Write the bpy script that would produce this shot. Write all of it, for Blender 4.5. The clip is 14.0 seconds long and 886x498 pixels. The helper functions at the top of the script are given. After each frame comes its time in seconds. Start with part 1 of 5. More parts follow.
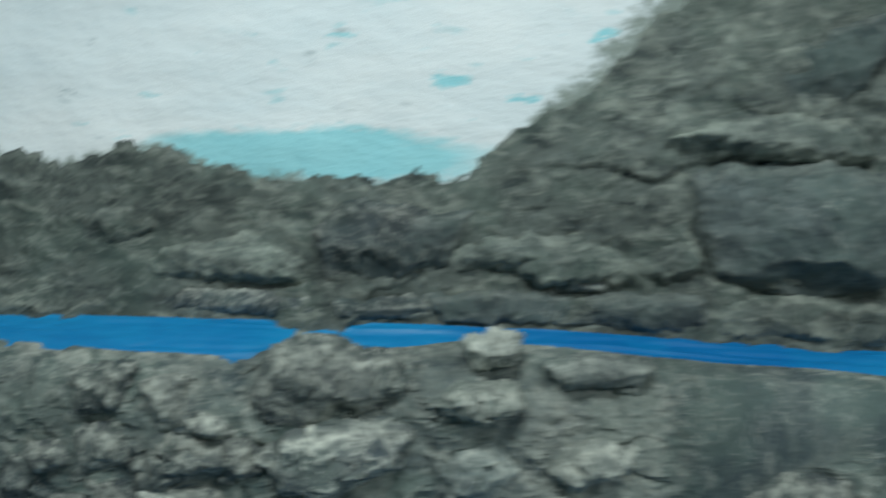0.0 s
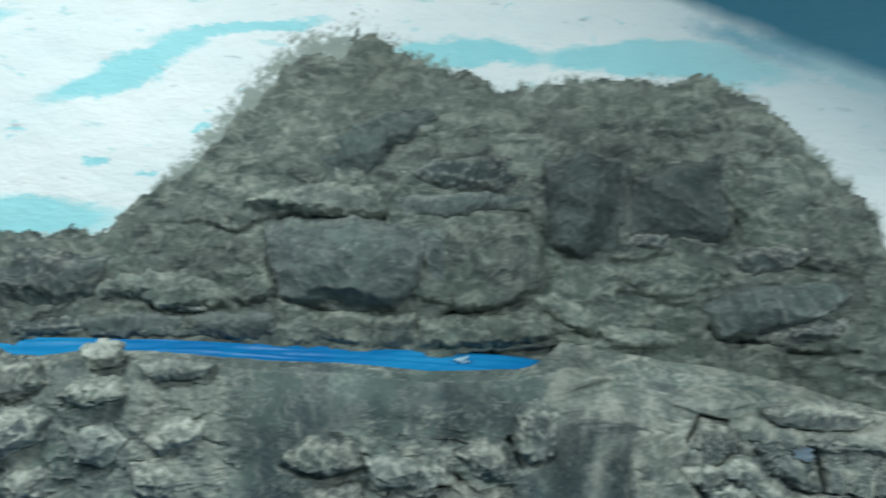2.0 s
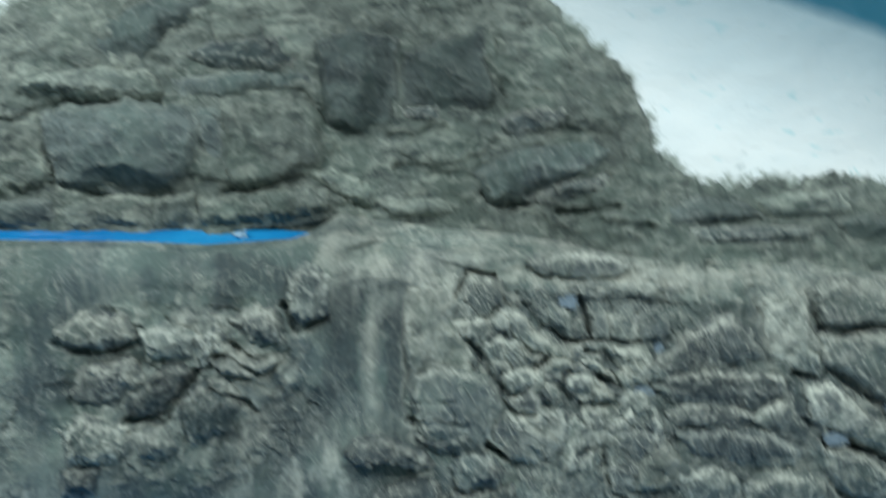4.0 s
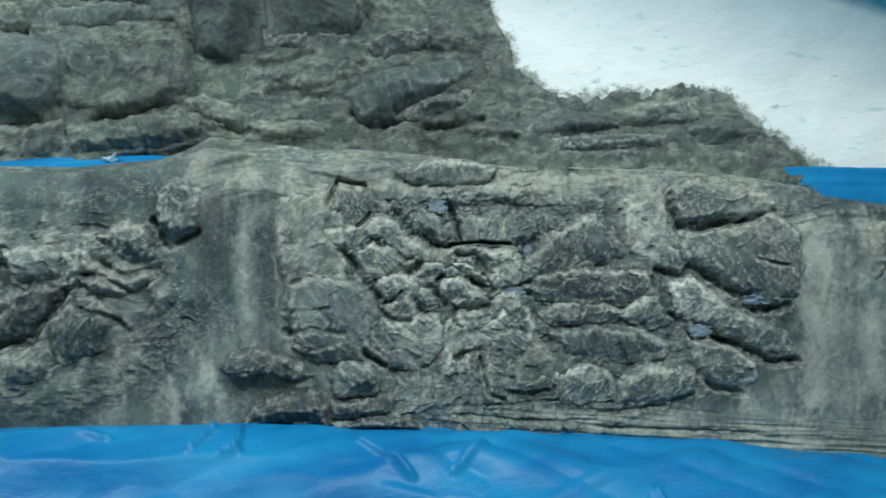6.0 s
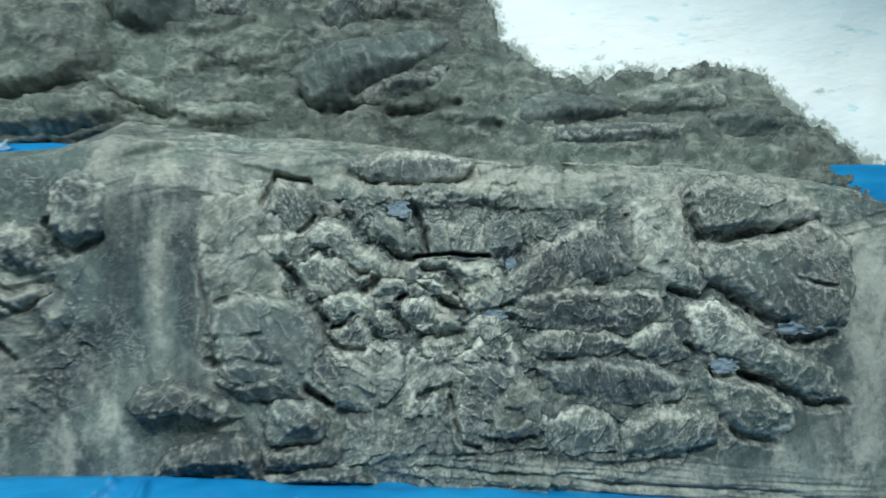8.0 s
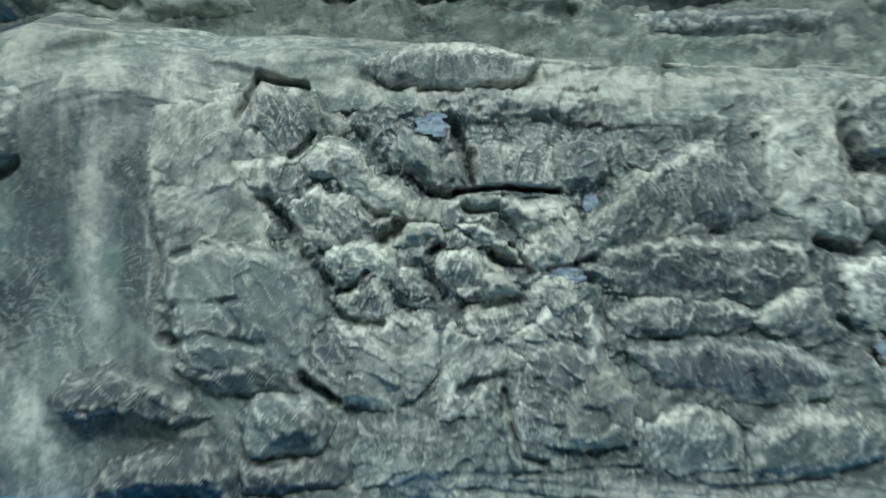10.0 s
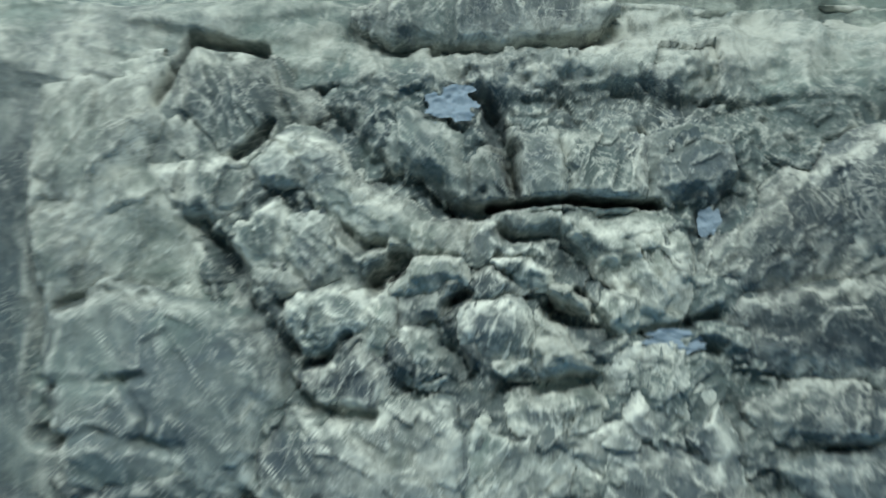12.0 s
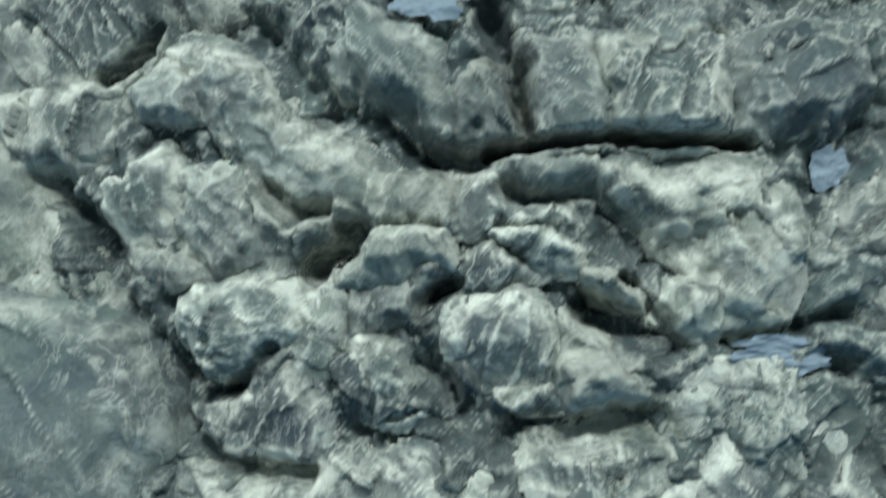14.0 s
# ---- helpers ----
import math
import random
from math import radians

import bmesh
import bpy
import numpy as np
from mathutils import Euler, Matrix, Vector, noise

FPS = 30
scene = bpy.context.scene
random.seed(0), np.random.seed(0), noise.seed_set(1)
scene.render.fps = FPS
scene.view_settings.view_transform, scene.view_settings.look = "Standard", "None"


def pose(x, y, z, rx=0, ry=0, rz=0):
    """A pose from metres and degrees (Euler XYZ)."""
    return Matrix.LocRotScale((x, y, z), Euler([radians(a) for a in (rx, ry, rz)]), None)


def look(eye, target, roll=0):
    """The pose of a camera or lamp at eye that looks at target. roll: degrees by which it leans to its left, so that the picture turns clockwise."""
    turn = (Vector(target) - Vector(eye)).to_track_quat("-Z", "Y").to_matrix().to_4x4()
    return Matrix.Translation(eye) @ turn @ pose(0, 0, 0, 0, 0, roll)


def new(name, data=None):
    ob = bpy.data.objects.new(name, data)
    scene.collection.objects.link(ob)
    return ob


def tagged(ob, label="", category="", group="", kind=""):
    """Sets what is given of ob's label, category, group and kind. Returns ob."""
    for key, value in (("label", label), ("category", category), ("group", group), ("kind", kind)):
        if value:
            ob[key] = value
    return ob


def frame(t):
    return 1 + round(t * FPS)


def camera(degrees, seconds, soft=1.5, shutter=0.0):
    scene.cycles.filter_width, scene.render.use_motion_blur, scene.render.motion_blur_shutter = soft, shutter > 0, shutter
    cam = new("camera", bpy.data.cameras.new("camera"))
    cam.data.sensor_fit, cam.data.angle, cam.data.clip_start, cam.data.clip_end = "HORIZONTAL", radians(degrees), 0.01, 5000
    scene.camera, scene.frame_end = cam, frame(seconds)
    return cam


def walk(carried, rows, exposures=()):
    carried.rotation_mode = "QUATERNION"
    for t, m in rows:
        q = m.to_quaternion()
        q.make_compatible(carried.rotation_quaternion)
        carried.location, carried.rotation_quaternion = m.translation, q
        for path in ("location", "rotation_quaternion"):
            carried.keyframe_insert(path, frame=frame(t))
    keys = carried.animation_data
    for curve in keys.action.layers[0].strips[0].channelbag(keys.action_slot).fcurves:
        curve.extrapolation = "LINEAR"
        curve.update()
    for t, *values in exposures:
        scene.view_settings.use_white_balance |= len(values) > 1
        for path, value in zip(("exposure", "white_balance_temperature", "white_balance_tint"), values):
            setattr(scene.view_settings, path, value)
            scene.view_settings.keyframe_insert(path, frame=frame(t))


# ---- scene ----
cam = camera(58.0, 14.0, soft=1.7, shutter=1.0)
PATH = [
    (0, (-1.959, -1.178, 1.759), (-2.064, 0.582, 0.814), 1.8),
    (0.5, (-1.618, -1.292, 1.786), (-1.784, 0.507, 0.928), -0.3),
    (1, (-1.408, -1.478, 2.0), (-1.537, 0.283, 1.06), -0.1),
    (1.5, (-1.114, -1.682, 2.123), (-1.222, 0.083, 1.19), 0.3),
    (2, (-0.916, -1.701, 2.156), (-0.967, 0.077, 1.242), 1.5),
    (2.5, (-0.778, -1.709, 2.164), (-0.808, 0.069, 1.248), 1.8),
    (3, (-0.649, -1.754, 2.094), (-0.657, 0.021, 1.172), 2.0),
    (3.5, (-0.479, -1.828, 2.012), (-0.445, -0.038, 1.119), 1.5),
    (4, (-0.386, -1.958, 1.745), (-0.315, -0.141, 0.913), 0.6),
    (4.2, (-0.335, -1.996, 1.659), (-0.243, -0.176, 0.835), -0.2),
    (6.3, (-0.163, -2.201, 1.355), (0.081, -0.339, 0.668), 0.0),
    (6.5, (-0.108, -2.152, 1.375), (0.111, -0.288, 0.683), -0.1),
    (7, (-0.083, -2.025, 1.321), (0.129, -0.158, 0.636), -0.1),
    (7.5, (-0.081, -1.896, 1.263), (0.118, -0.027, 0.58), 0.3),
    (8, (-0.031, -1.774, 1.229), (0.166, 0.091, 0.535), 0.1),
    (8.5, (-0.011, -1.663, 1.168), (0.178, 0.206, 0.48), -0.0),
    (9, (-0.024, -1.561, 1.063), (0.149, 0.3, 0.351), -0.2),
    (9.2, (-0.053, -1.517, 1.013), (0.128, 0.348, 0.312), -0.7),
    (11.3, (0.089, -0.964, 0.838), (0.019, 0.9, 0.116), -2.1),
    (11.5, (0.078, -0.948, 0.737), (0.005, 0.977, 0.199), -2.8),
    (12, (0.09, -0.815, 0.745), (-0.024, 1.101, 0.182), -3.1),
    (12.5, (0.123, -0.711, 0.702), (-0.012, 1.204, 0.138), -3.5),
    (13, (0.12, -0.619, 0.645), (-0.032, 1.297, 0.094), -3.6),
    (13.5, (0.088, -0.55, 0.61), (-0.058, 1.367, 0.059), -3.7),
    (14, (0.1, -0.535, 0.634), (-0.049, 1.382, 0.083), -4.0),
]
walk(cam, [(t, look(eye, target, roll)) for t, eye, target, roll in PATH],
     exposures=[(0.0, -0.72), (1.2, -0.52), (2.2, -0.28), (3.2, -0.12), (4.2, -0.04), (6.3, -0.02), (8.6, 0.24), (9.2, 0.30), (11.3, 0.36), (14.0, 0.40)])


# ---- world and light ----
world = bpy.data.worlds.new("room_air")
scene.world = world
world.use_nodes = True
world.node_tree.nodes["Background"].inputs[0].default_value = (0.75, 0.95, 1.0, 1)
world.node_tree.nodes["Background"].inputs[1].default_value = 0.05


def tube_lamp(x, y, z, power, sx, sy):
    """Ceiling panel lamp: an unseen area light under the ceiling, without a housing."""
    data = bpy.data.lights.new("ceiling_light", "AREA")
    data.shape, data.size, data.size_y, data.energy, data.color = "RECTANGLE", sx, sy, power, (0.862, 1.0, 1.008)
    new("ceiling_light", data).matrix_world = pose(x, y, z, 0, 0, 0)


tube_lamp(-2.4, -0.6, 3.12, 70, 1.4, 0.3)
tube_lamp(0.75, -1.45, 3.12, 84, 1.4, 0.3)


# ---- noise on arrays ----
def lattice(ix, iy, seed):
    n = (ix.astype(np.int64) * 374761393 + iy.astype(np.int64) * 668265263 + seed * 2147483) & 0x7FFFFFFF
    n = ((n ^ (n >> 13)) * 1274126177) & 0x7FFFFFFF
    return ((n ^ (n >> 16)) & 0xFFFF) / 65535.0


def vnoise(x, y, seed=0):
    ix, iy = np.floor(x), np.floor(y)
    fx, fy = x - ix, y - iy
    fx, fy = fx * fx * (3 - 2 * fx), fy * fy * (3 - 2 * fy)
    a, b = lattice(ix, iy, seed), lattice(ix + 1, iy, seed)
    c, d = lattice(ix, iy + 1, seed), lattice(ix + 1, iy + 1, seed)
    return (a + (b - a) * fx) * (1 - fy) + (c + (d - c) * fx) * fy - 0.5


def fbm(x, y, seed=0, octaves=5, gain=0.5):
    total, amp = 0, 1.0
    for n in range(octaves):
        total = total + amp * vnoise(x + 17.3 * n, y - 9.1 * n, seed + n)
        x, y, amp = 1.93 * x + 0.31 * y, 1.93 * y - 0.31 * x, amp * gain
    return total


def facets(x, y, seed=0, slope=0.9):
    """Broken rock: each cell of a random mosaic is a plane with its own tilt and height."""
    ix, iy = np.floor(x), np.floor(y)
    best, out = np.full(x.shape, 9e9), np.zeros(x.shape)
    for dx in (-1, 0, 1):
        for dy in (-1, 0, 1):
            cx, cy = ix + dx, iy + dy
            px, py = cx + lattice(cx, cy, seed), cy + lattice(cx, cy, seed + 1)
            d = (px - x) ** 2 + (py - y) ** 2
            h = (lattice(cx, cy, seed + 2) - 0.5 + slope * ((x - px) * (lattice(cx, cy, seed + 3) - 0.5)
                 + (y - py) * (lattice(cx, cy, seed + 4) - 0.5)))
            out = np.where(d < best, h, out)
            best = np.minimum(best, d)
    return out


def smooth(a, b, x):
    u = np.clip((x - a) / (b - a), 0, 1)
    return u * u * (3 - 2 * u)


def inside(outline, x, z):
    """Signed distance to a closed outline of corners: positive inside."""
    best, odd = np.full(x.shape, 9e9), np.zeros(x.shape, bool)
    for (ax, az), (bx, bz) in zip(outline, outline[1:] + outline[:1]):
        ex, ez = bx - ax, bz - az
        u = np.clip(((x - ax) * ex + (z - az) * ez) / (ex * ex + ez * ez + 1e-12), 0, 1)
        best = np.minimum(best, np.hypot(x - ax - u * ex, z - az - u * ez))
        cross = (az > z) != (bz > z)
        odd ^= cross & (x < ex * (z - az) / (ez if abs(ez) > 1e-9 else 1e-9) + ax)
    return np.where(odd, best, -best)


# ---- materials ----
def material(name, rough=0.8):
    m = bpy.data.materials.new(name)
    m.use_nodes = True
    t = m.node_tree
    b = t.nodes["Principled BSDF"]
    b.inputs["Roughness"].default_value = rough
    return m, t, b


def nz(t, scale, detail=6, rough=0.6, stretch=(1, 1, 1), shift=0.0, distort=0.0):
    co, mp, n = (t.nodes.new(k) for k in ("ShaderNodeTexCoord", "ShaderNodeMapping", "ShaderNodeTexNoise"))
    t.links.new(co.outputs["Object"], mp.inputs[0])
    t.links.new(mp.outputs[0], n.inputs["Vector"])
    mp.inputs["Scale"].default_value = stretch
    mp.inputs["Location"].default_value = (shift, shift * 0.7, -shift)
    for key, v in (("Scale", scale), ("Detail", detail), ("Roughness", rough), ("Distortion", distort)):
        n.inputs[key].default_value = v
    return n.outputs[0]


def ramp(t, value, stops):
    r = t.nodes.new("ShaderNodeValToRGB")
    e = r.color_ramp.elements
    while len(e) < len(stops):
        e.new(0.5)
    for k, (p, c) in zip(e, stops):
        k.position, k.color = p, ((c, c, c) if isinstance(c, float) else c) + (1,)
    t.links.new(value, r.inputs[0])
    return r.outputs[0]


def mix(t, fac, a, b, mode="MIX"):
    m = t.nodes.new("ShaderNodeMix")
    m.data_type, m.blend_type = "RGBA", mode
    for k, v in ((0, fac), (6, a), (7, b)):
        if isinstance(v, float):
            m.inputs[k].default_value = v
        elif isinstance(v, tuple):
            m.inputs[k].default_value = v + (1,)
        else:
            t.links.new(v, m.inputs[k])
    return m.outputs[2]


def math_node(t, op, a, b):
    m = t.nodes.new("ShaderNodeMath")
    m.operation, m.use_clamp = op, True
    for k, v in ((0, a), (1, b)):
        if isinstance(v, float):
            m.inputs[k].default_value = v
        else:
            t.links.new(v, m.inputs[k])
    return m.outputs[0]


def bump(t, bsdf, height, strength, distance):
    n = t.nodes.new("ShaderNodeBump")
    n.inputs["Strength"].default_value, n.inputs["Distance"].default_value = strength, distance
    t.links.new(height, n.inputs["Height"])
    last = bsdf.inputs["Normal"].links
    if last:
        t.links.new(last[0].from_socket, n.inputs["Normal"])
    t.links.new(n.outputs[0], bsdf.inputs["Normal"])


def rock_paint(name, base, dark, pale, pale_at=0.56, streak=(1, 1, 1), brush=0.5, seed=0.0, fine=55, brushed=False, specks=0.2, relief=0.5, layered=(1, 1, 1)):
    """Painted cement rock: a mottled coat, dark paint washed on and, in hollows, shade painted with it, pale dry
    brushing on raised grain and thin pale veins.
    """
    m, t, b = material(name, 0.75)
    b.inputs["Specular IOR Level"].default_value = 0.3
    even = (1, 1, 1)
    coarse, spread = nz(t, 11, 6, 0.6, layered, seed, 0.6), nz(t, 15, 8, 0.7, layered, seed + 3, 0.8)
    if brushed:
        area = t.nodes.new("ShaderNodeAttribute")
        area.attribute_name = "brushed"
        coarse = mix(t, area.outputs["Fac"], coarse, nz(t, 4.5, 5, 0.6, streak, seed + 1))
        spread = mix(t, area.outputs["Fac"], spread, nz(t, 7, 8, 0.66, streak, seed + 2, 0.5))
    grain = nz(t, fine, 7, 0.7, even, seed + 5, 0.5)
    if brushed:
        for key, shift_wash, shift_coat in (("slate", -0.07, -0.13), ("drip", 0.10, 0.05)):
            layer_of = t.nodes.new("ShaderNodeAttribute")
            layer_of.attribute_name = key
            for amount in (shift_wash, shift_coat):
                m_add = t.nodes.new("ShaderNodeMath")
                m_add.operation = "MULTIPLY_ADD"
                t.links.new(layer_of.outputs["Fac"], m_add.inputs[0])
                m_add.inputs[1].default_value = amount
                t.links.new(spread if amount == shift_wash else coarse, m_add.inputs[2])
                if amount == shift_wash:
                    spread = m_add.outputs[0]
                else:
                    coarse = m_add.outputs[0]
    coat = ramp(t, coarse, [(0.38, dark), (0.49, base), (0.62, tuple(1.3 * v for v in base))])
    mottle = ramp(t, nz(t, 34, 6, 0.65, (1, 1, 0.7), seed + 23, 1.2), [(0.36, 0.75), (0.50, 0.0)])
    coat = mix(t, mottle, coat, dark)
    green = ramp(t, nz(t, 6, 4, 0.6, even, seed + 13), [(0.45, 0.0), (0.60, 0.45)])
    coat = mix(t, green, coat, (base[0] * 0.92, base[1] * 1.1, base[2] * 1.02))
    wash = ramp(t, mix(t, 0.22, spread, grain), [(pale_at - 0.04, 0.0), (pale_at + 0.09, 1.0)])
    coat = mix(t, math_node(t, "MULTIPLY", wash, 0.85), coat, pale)
    # cream areas, then the dark wash that also carries the hollows' shade as colour
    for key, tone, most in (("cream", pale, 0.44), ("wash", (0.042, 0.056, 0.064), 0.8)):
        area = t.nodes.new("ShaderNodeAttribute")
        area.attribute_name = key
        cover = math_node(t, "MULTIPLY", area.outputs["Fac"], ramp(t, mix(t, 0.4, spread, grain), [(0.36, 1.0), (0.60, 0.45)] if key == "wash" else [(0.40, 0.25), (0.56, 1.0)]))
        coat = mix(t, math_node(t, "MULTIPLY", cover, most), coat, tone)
    geo = t.nodes.new("ShaderNodeNewGeometry")
    worn = ramp(t, geo.outputs["Pointiness"], [(0.505, 0.0), (0.54, 1.0)])
    dry = math_node(t, "MULTIPLY", ramp(t, grain, [(0.42, 0.0), (0.56, 1.0)]), worn)
    coat = mix(t, math_node(t, "MULTIPLY", dry, brush), coat, pale)
    edge_of = t.nodes.new("ShaderNodeAttribute")
    edge_of.attribute_name = "rim"
    trim = math_node(t, "MULTIPLY", edge_of.outputs["Fac"], ramp(t, grain, [(0.38, 0.15), (0.56, 1.0)]))
    coat = mix(t, math_node(t, "MULTIPLY", trim, min(1.0, 1.1 * brush)), coat, tuple(1.15 * v for v in pale))
    vein = ramp(t, nz(t, fine * 0.32, 6, 0.6, even, seed + 8, 1.2), [(0.48, 0.0), (0.5, 1.0), (0.52, 0.0)])
    vein = math_node(t, "MULTIPLY", vein, ramp(t, nz(t, 9, 3, 0.5, even, seed + 9), [(0.42, 0.0), (0.58, min(0.9, brush))]))
    coat = mix(t, vein, coat, pale)
    coat = mix(t, 0.6, coat, mix(t, 1.0, coat, ramp(t, grain, [(0.30, 0.68), (0.70, 1.3)]), "MULTIPLY"))
    scratch = ramp(t, nz(t, 26, 7, 0.7, (2.2, 1, 0.7), seed + 29, 0.6), [(0.485, 0.0), (0.5, 1.0), (0.515, 0.0)])
    scratch = math_node(t, "MULTIPLY", scratch, ramp(t, nz(t, 13, 4, 0.6, even, seed + 31), [(0.48, 0.0), (0.62, min(0.5, 0.6 * brush))]))
    coat = mix(t, scratch, coat, pale)
    speck = ramp(t, nz(t, fine * 3.4, 4, 0.6, even, seed + 11), [(0.60, 0.0), (0.68, specks)])
    coat = mix(t, speck, coat, pale)
    broad = ramp(t, nz(t, 2.6, 4, 0.55, even, seed + 17), [(0.3, 0.74), (0.7, 1.24)])
    coat = mix(t, 1.0, coat, broad, "MULTIPLY")
    info = t.nodes.new("ShaderNodeObjectInfo")
    coat = mix(t, 1.0, coat, ramp(t, info.outputs["Random"], [(0.0, 0.76), (1.0, 1.12)]), "MULTIPLY")
    t.links.new(coat, b.inputs["Base Color"])
    bump(t, b, grain, relief, 0.007)
    bump(t, b, nz(t, 130, 5, 0.7, even, seed + 2, 0.2), 0.5 * relief + 0.15, 0.005)
    bump(t, b, nz(t, 300, 4, 0.7, even, seed + 1), 0.35, 0.0014)
    return m


PALE = (0.535, 0.535, 0.465)
ROCK_WALL = rock_paint("painted_cement_with_streaks", (0.195, 0.222, 0.203), (0.085, 0.112, 0.118), PALE, 0.55, (1.7, 1, 0.5), 0.6, 1.0, brushed=True, relief=0.35)
ROCK_STONE = rock_paint("painted_stone_grey", (0.122, 0.138, 0.131), (0.06, 0.078, 0.088), PALE, 0.565, brush=0.95, seed=4.0, specks=0.25)
ROCK_DARK = rock_paint("painted_stone_dark", (0.075, 0.092, 0.095), (0.036, 0.046, 0.051), PALE, 0.63, brush=0.45, seed=7.0, specks=0.04, relief=0.3)
ROCK_SLATE = rock_paint("painted_stone_slate", (0.10, 0.116, 0.116), (0.05, 0.066, 0.076), PALE, 0.578, brush=1.0, seed=21.0, specks=0.25)
ROCK_PALE = rock_paint("painted_stone_pale", (0.19, 0.205, 0.182), (0.085, 0.105, 0.108), PALE, 0.535, brush=0.95, seed=9.0)
ROCK_BLOCK = rock_paint("painted_stone_block", (0.100, 0.118, 0.113), (0.045, 0.058, 0.061), (0.33, 0.34, 0.30), 0.62, brush=0.3, seed=27.0, fine=36, specks=0.04, relief=0.4, layered=(0.8, 1, 2.0))
ROCK_SAGE = rock_paint("painted_stone_sage", (0.145, 0.166, 0.154), (0.085, 0.106, 0.112), (0.45, 0.455, 0.40), 0.58, brush=0.7, seed=33.0, specks=0.1, relief=0.4)
ROCK_BACK = rock_paint("painted_cement_back", (0.134, 0.152, 0.136), (0.052, 0.066, 0.064), (0.36, 0.38, 0.325), 0.54, brush=0.45, seed=12.0, fine=30, specks=0.05, relief=0.4, layered=(0.8, 1, 2.0))


def patch(t, warp, x, z, rx, rz, turn, soft=0.3):
    """A painted patch with a frayed rim: 1 in its middle."""
    mp, ln = t.nodes.new("ShaderNodeMapping"), t.nodes.new("ShaderNodeVectorMath")
    mp.vector_type = "TEXTURE"
    mp.inputs["Location"].default_value = (x, 0, z)
    mp.inputs["Rotation"].default_value = (0, radians(turn), 0)
    mp.inputs["Scale"].default_value = (rx, 1000, rz)
    t.links.new(warp, mp.inputs[0])
    ln.operation = "LENGTH"
    t.links.new(mp.outputs[0], ln.inputs[0])
    return ramp(t, ln.outputs["Value"], [(1 - soft, 1.0), (1.0, 0.0)])


def sky_paint():
    m, t, b = material("painted_sky_on_plaster", 0.65)
    co = t.nodes.new("ShaderNodeTexCoord")
    # coordinates frayed by two sizes of noise
    def frayed(scale, amount, stretch):
        mp, n, ad, mu = (t.nodes.new(k) for k in ("ShaderNodeMapping", "ShaderNodeTexNoise", "ShaderNodeVectorMath", "ShaderNodeVectorMath"))
        mp.inputs["Scale"].default_value = stretch
        t.links.new(co.outputs["Object"], mp.inputs[0])
        t.links.new(mp.outputs[0], n.inputs["Vector"])
        n.inputs["Scale"].default_value, n.inputs["Detail"].default_value, n.inputs["Roughness"].default_value = scale, 9, 0.74
        ad.operation, mu.operation = "SUBTRACT", "MULTIPLY_ADD"
        t.links.new(n.outputs["Color"], ad.inputs[0])
        ad.inputs[1].default_value = (0.5, 0.5, 0.5)
        t.links.new(ad.outputs[0], mu.inputs[0])
        mu.inputs[1].default_value = (amount, 0, amount)
        t.links.new(co.outputs["Object"], mu.inputs[2])
        return mu.outputs[0]
    warp = frayed(4.2, 0.21, (0.6, 1, 1.4))
    cyan = None
    for args in SKY_PATCHES:
        p = patch(t, warp, *args)
        cyan = p if cyan is None else math_node(t, "MAXIMUM", cyan, p)
    white = mix(t, ramp(t, nz(t, 3.5, 6, 0.6, (0.7, 1, 1.6), 5.0), [(0.35, 0.0), (0.65, 1.0)]), (0.78, 0.83, 0.84), (0.88, 0.89, 0.88))
    fleck = ramp(t, nz(t, 14, 5, 0.6, (0.6, 1, 1.6), 7.0, 0.5), [(0.635, 0.0), (0.67, 0.6)])
    white = mix(t, fleck, white, (0.42, 0.70, 0.73))
    pits = ramp(t, nz(t, 17, 6, 0.68, (0.55, 1, 1.9), 15.0, 0.4), [(0.64, 0.0), (0.70, 0.75)])
    white = mix(t, pits, white, (0.40, 0.46, 0.47))
    paint = mix(t, cyan, white, mix(t, nz(t, 6, 5), (0.27, 0.65, 0.71), (0.42, 0.77, 0.80)))
    paint = mix(t, patch(t, warp, -0.055, 1.63, 0.26, 0.05, 8, 0.6), paint, (0.05, 0.32, 0.43))
    # deep teal above a sloping line
    sep = t.nodes.new("ShaderNodeSeparateXYZ")
    t.links.new(frayed(2.0, 0.06, (1, 1, 1)), sep.inputs[0])
    def calc(op, a, b_):
        n = t.nodes.new("ShaderNodeMath")
        n.operation = op
        for k, v in ((0, a), (1, b_)):
            if isinstance(v, float):
                n.inputs[k].default_value = v
            else:
                t.links.new(v, n.inputs[k])
        return n.outputs[0]
    off = calc("MAXIMUM", sep.outputs[0], -1.2)
    rise = calc("ADD", sep.outputs[2], calc("MULTIPLY", off, 0.30))
    # greyer towards the upper right: the wall's shading, painted into its colour
    grey = calc("MULTIPLY", ramp(t, calc("SUBTRACT", rise, 0.88), [(0.36, 0.0), (0.74, 0.9)]), ramp(t, calc("ADD", calc("MULTIPLY", sep.outputs[0], 0.5), 0.5), [(0.1, 0.0), (0.62, 1.0)]))
    paint = mix(t, grey, paint, (0.27, 0.37, 0.42))
    paint = mix(t, ramp(t, calc("SUBTRACT", rise, 1.205), [(0.425, 0.0), (0.45, 0.6), (0.475, 1.0)]), paint, mix(t, nz(t, 3, 4), (0.007, 0.105, 0.17), (0.013, 0.14, 0.215)))
    over = t.nodes.new("ShaderNodeAttribute")
    over.attribute_name = "overpaint"
    fray = mix(t, 0.5, nz(t, 60, 6, 0.7, (1, 1, 1), 6.0, 0.6), nz(t, 16, 5, 0.7, (1, 1, 1), 9.0, 0.6))
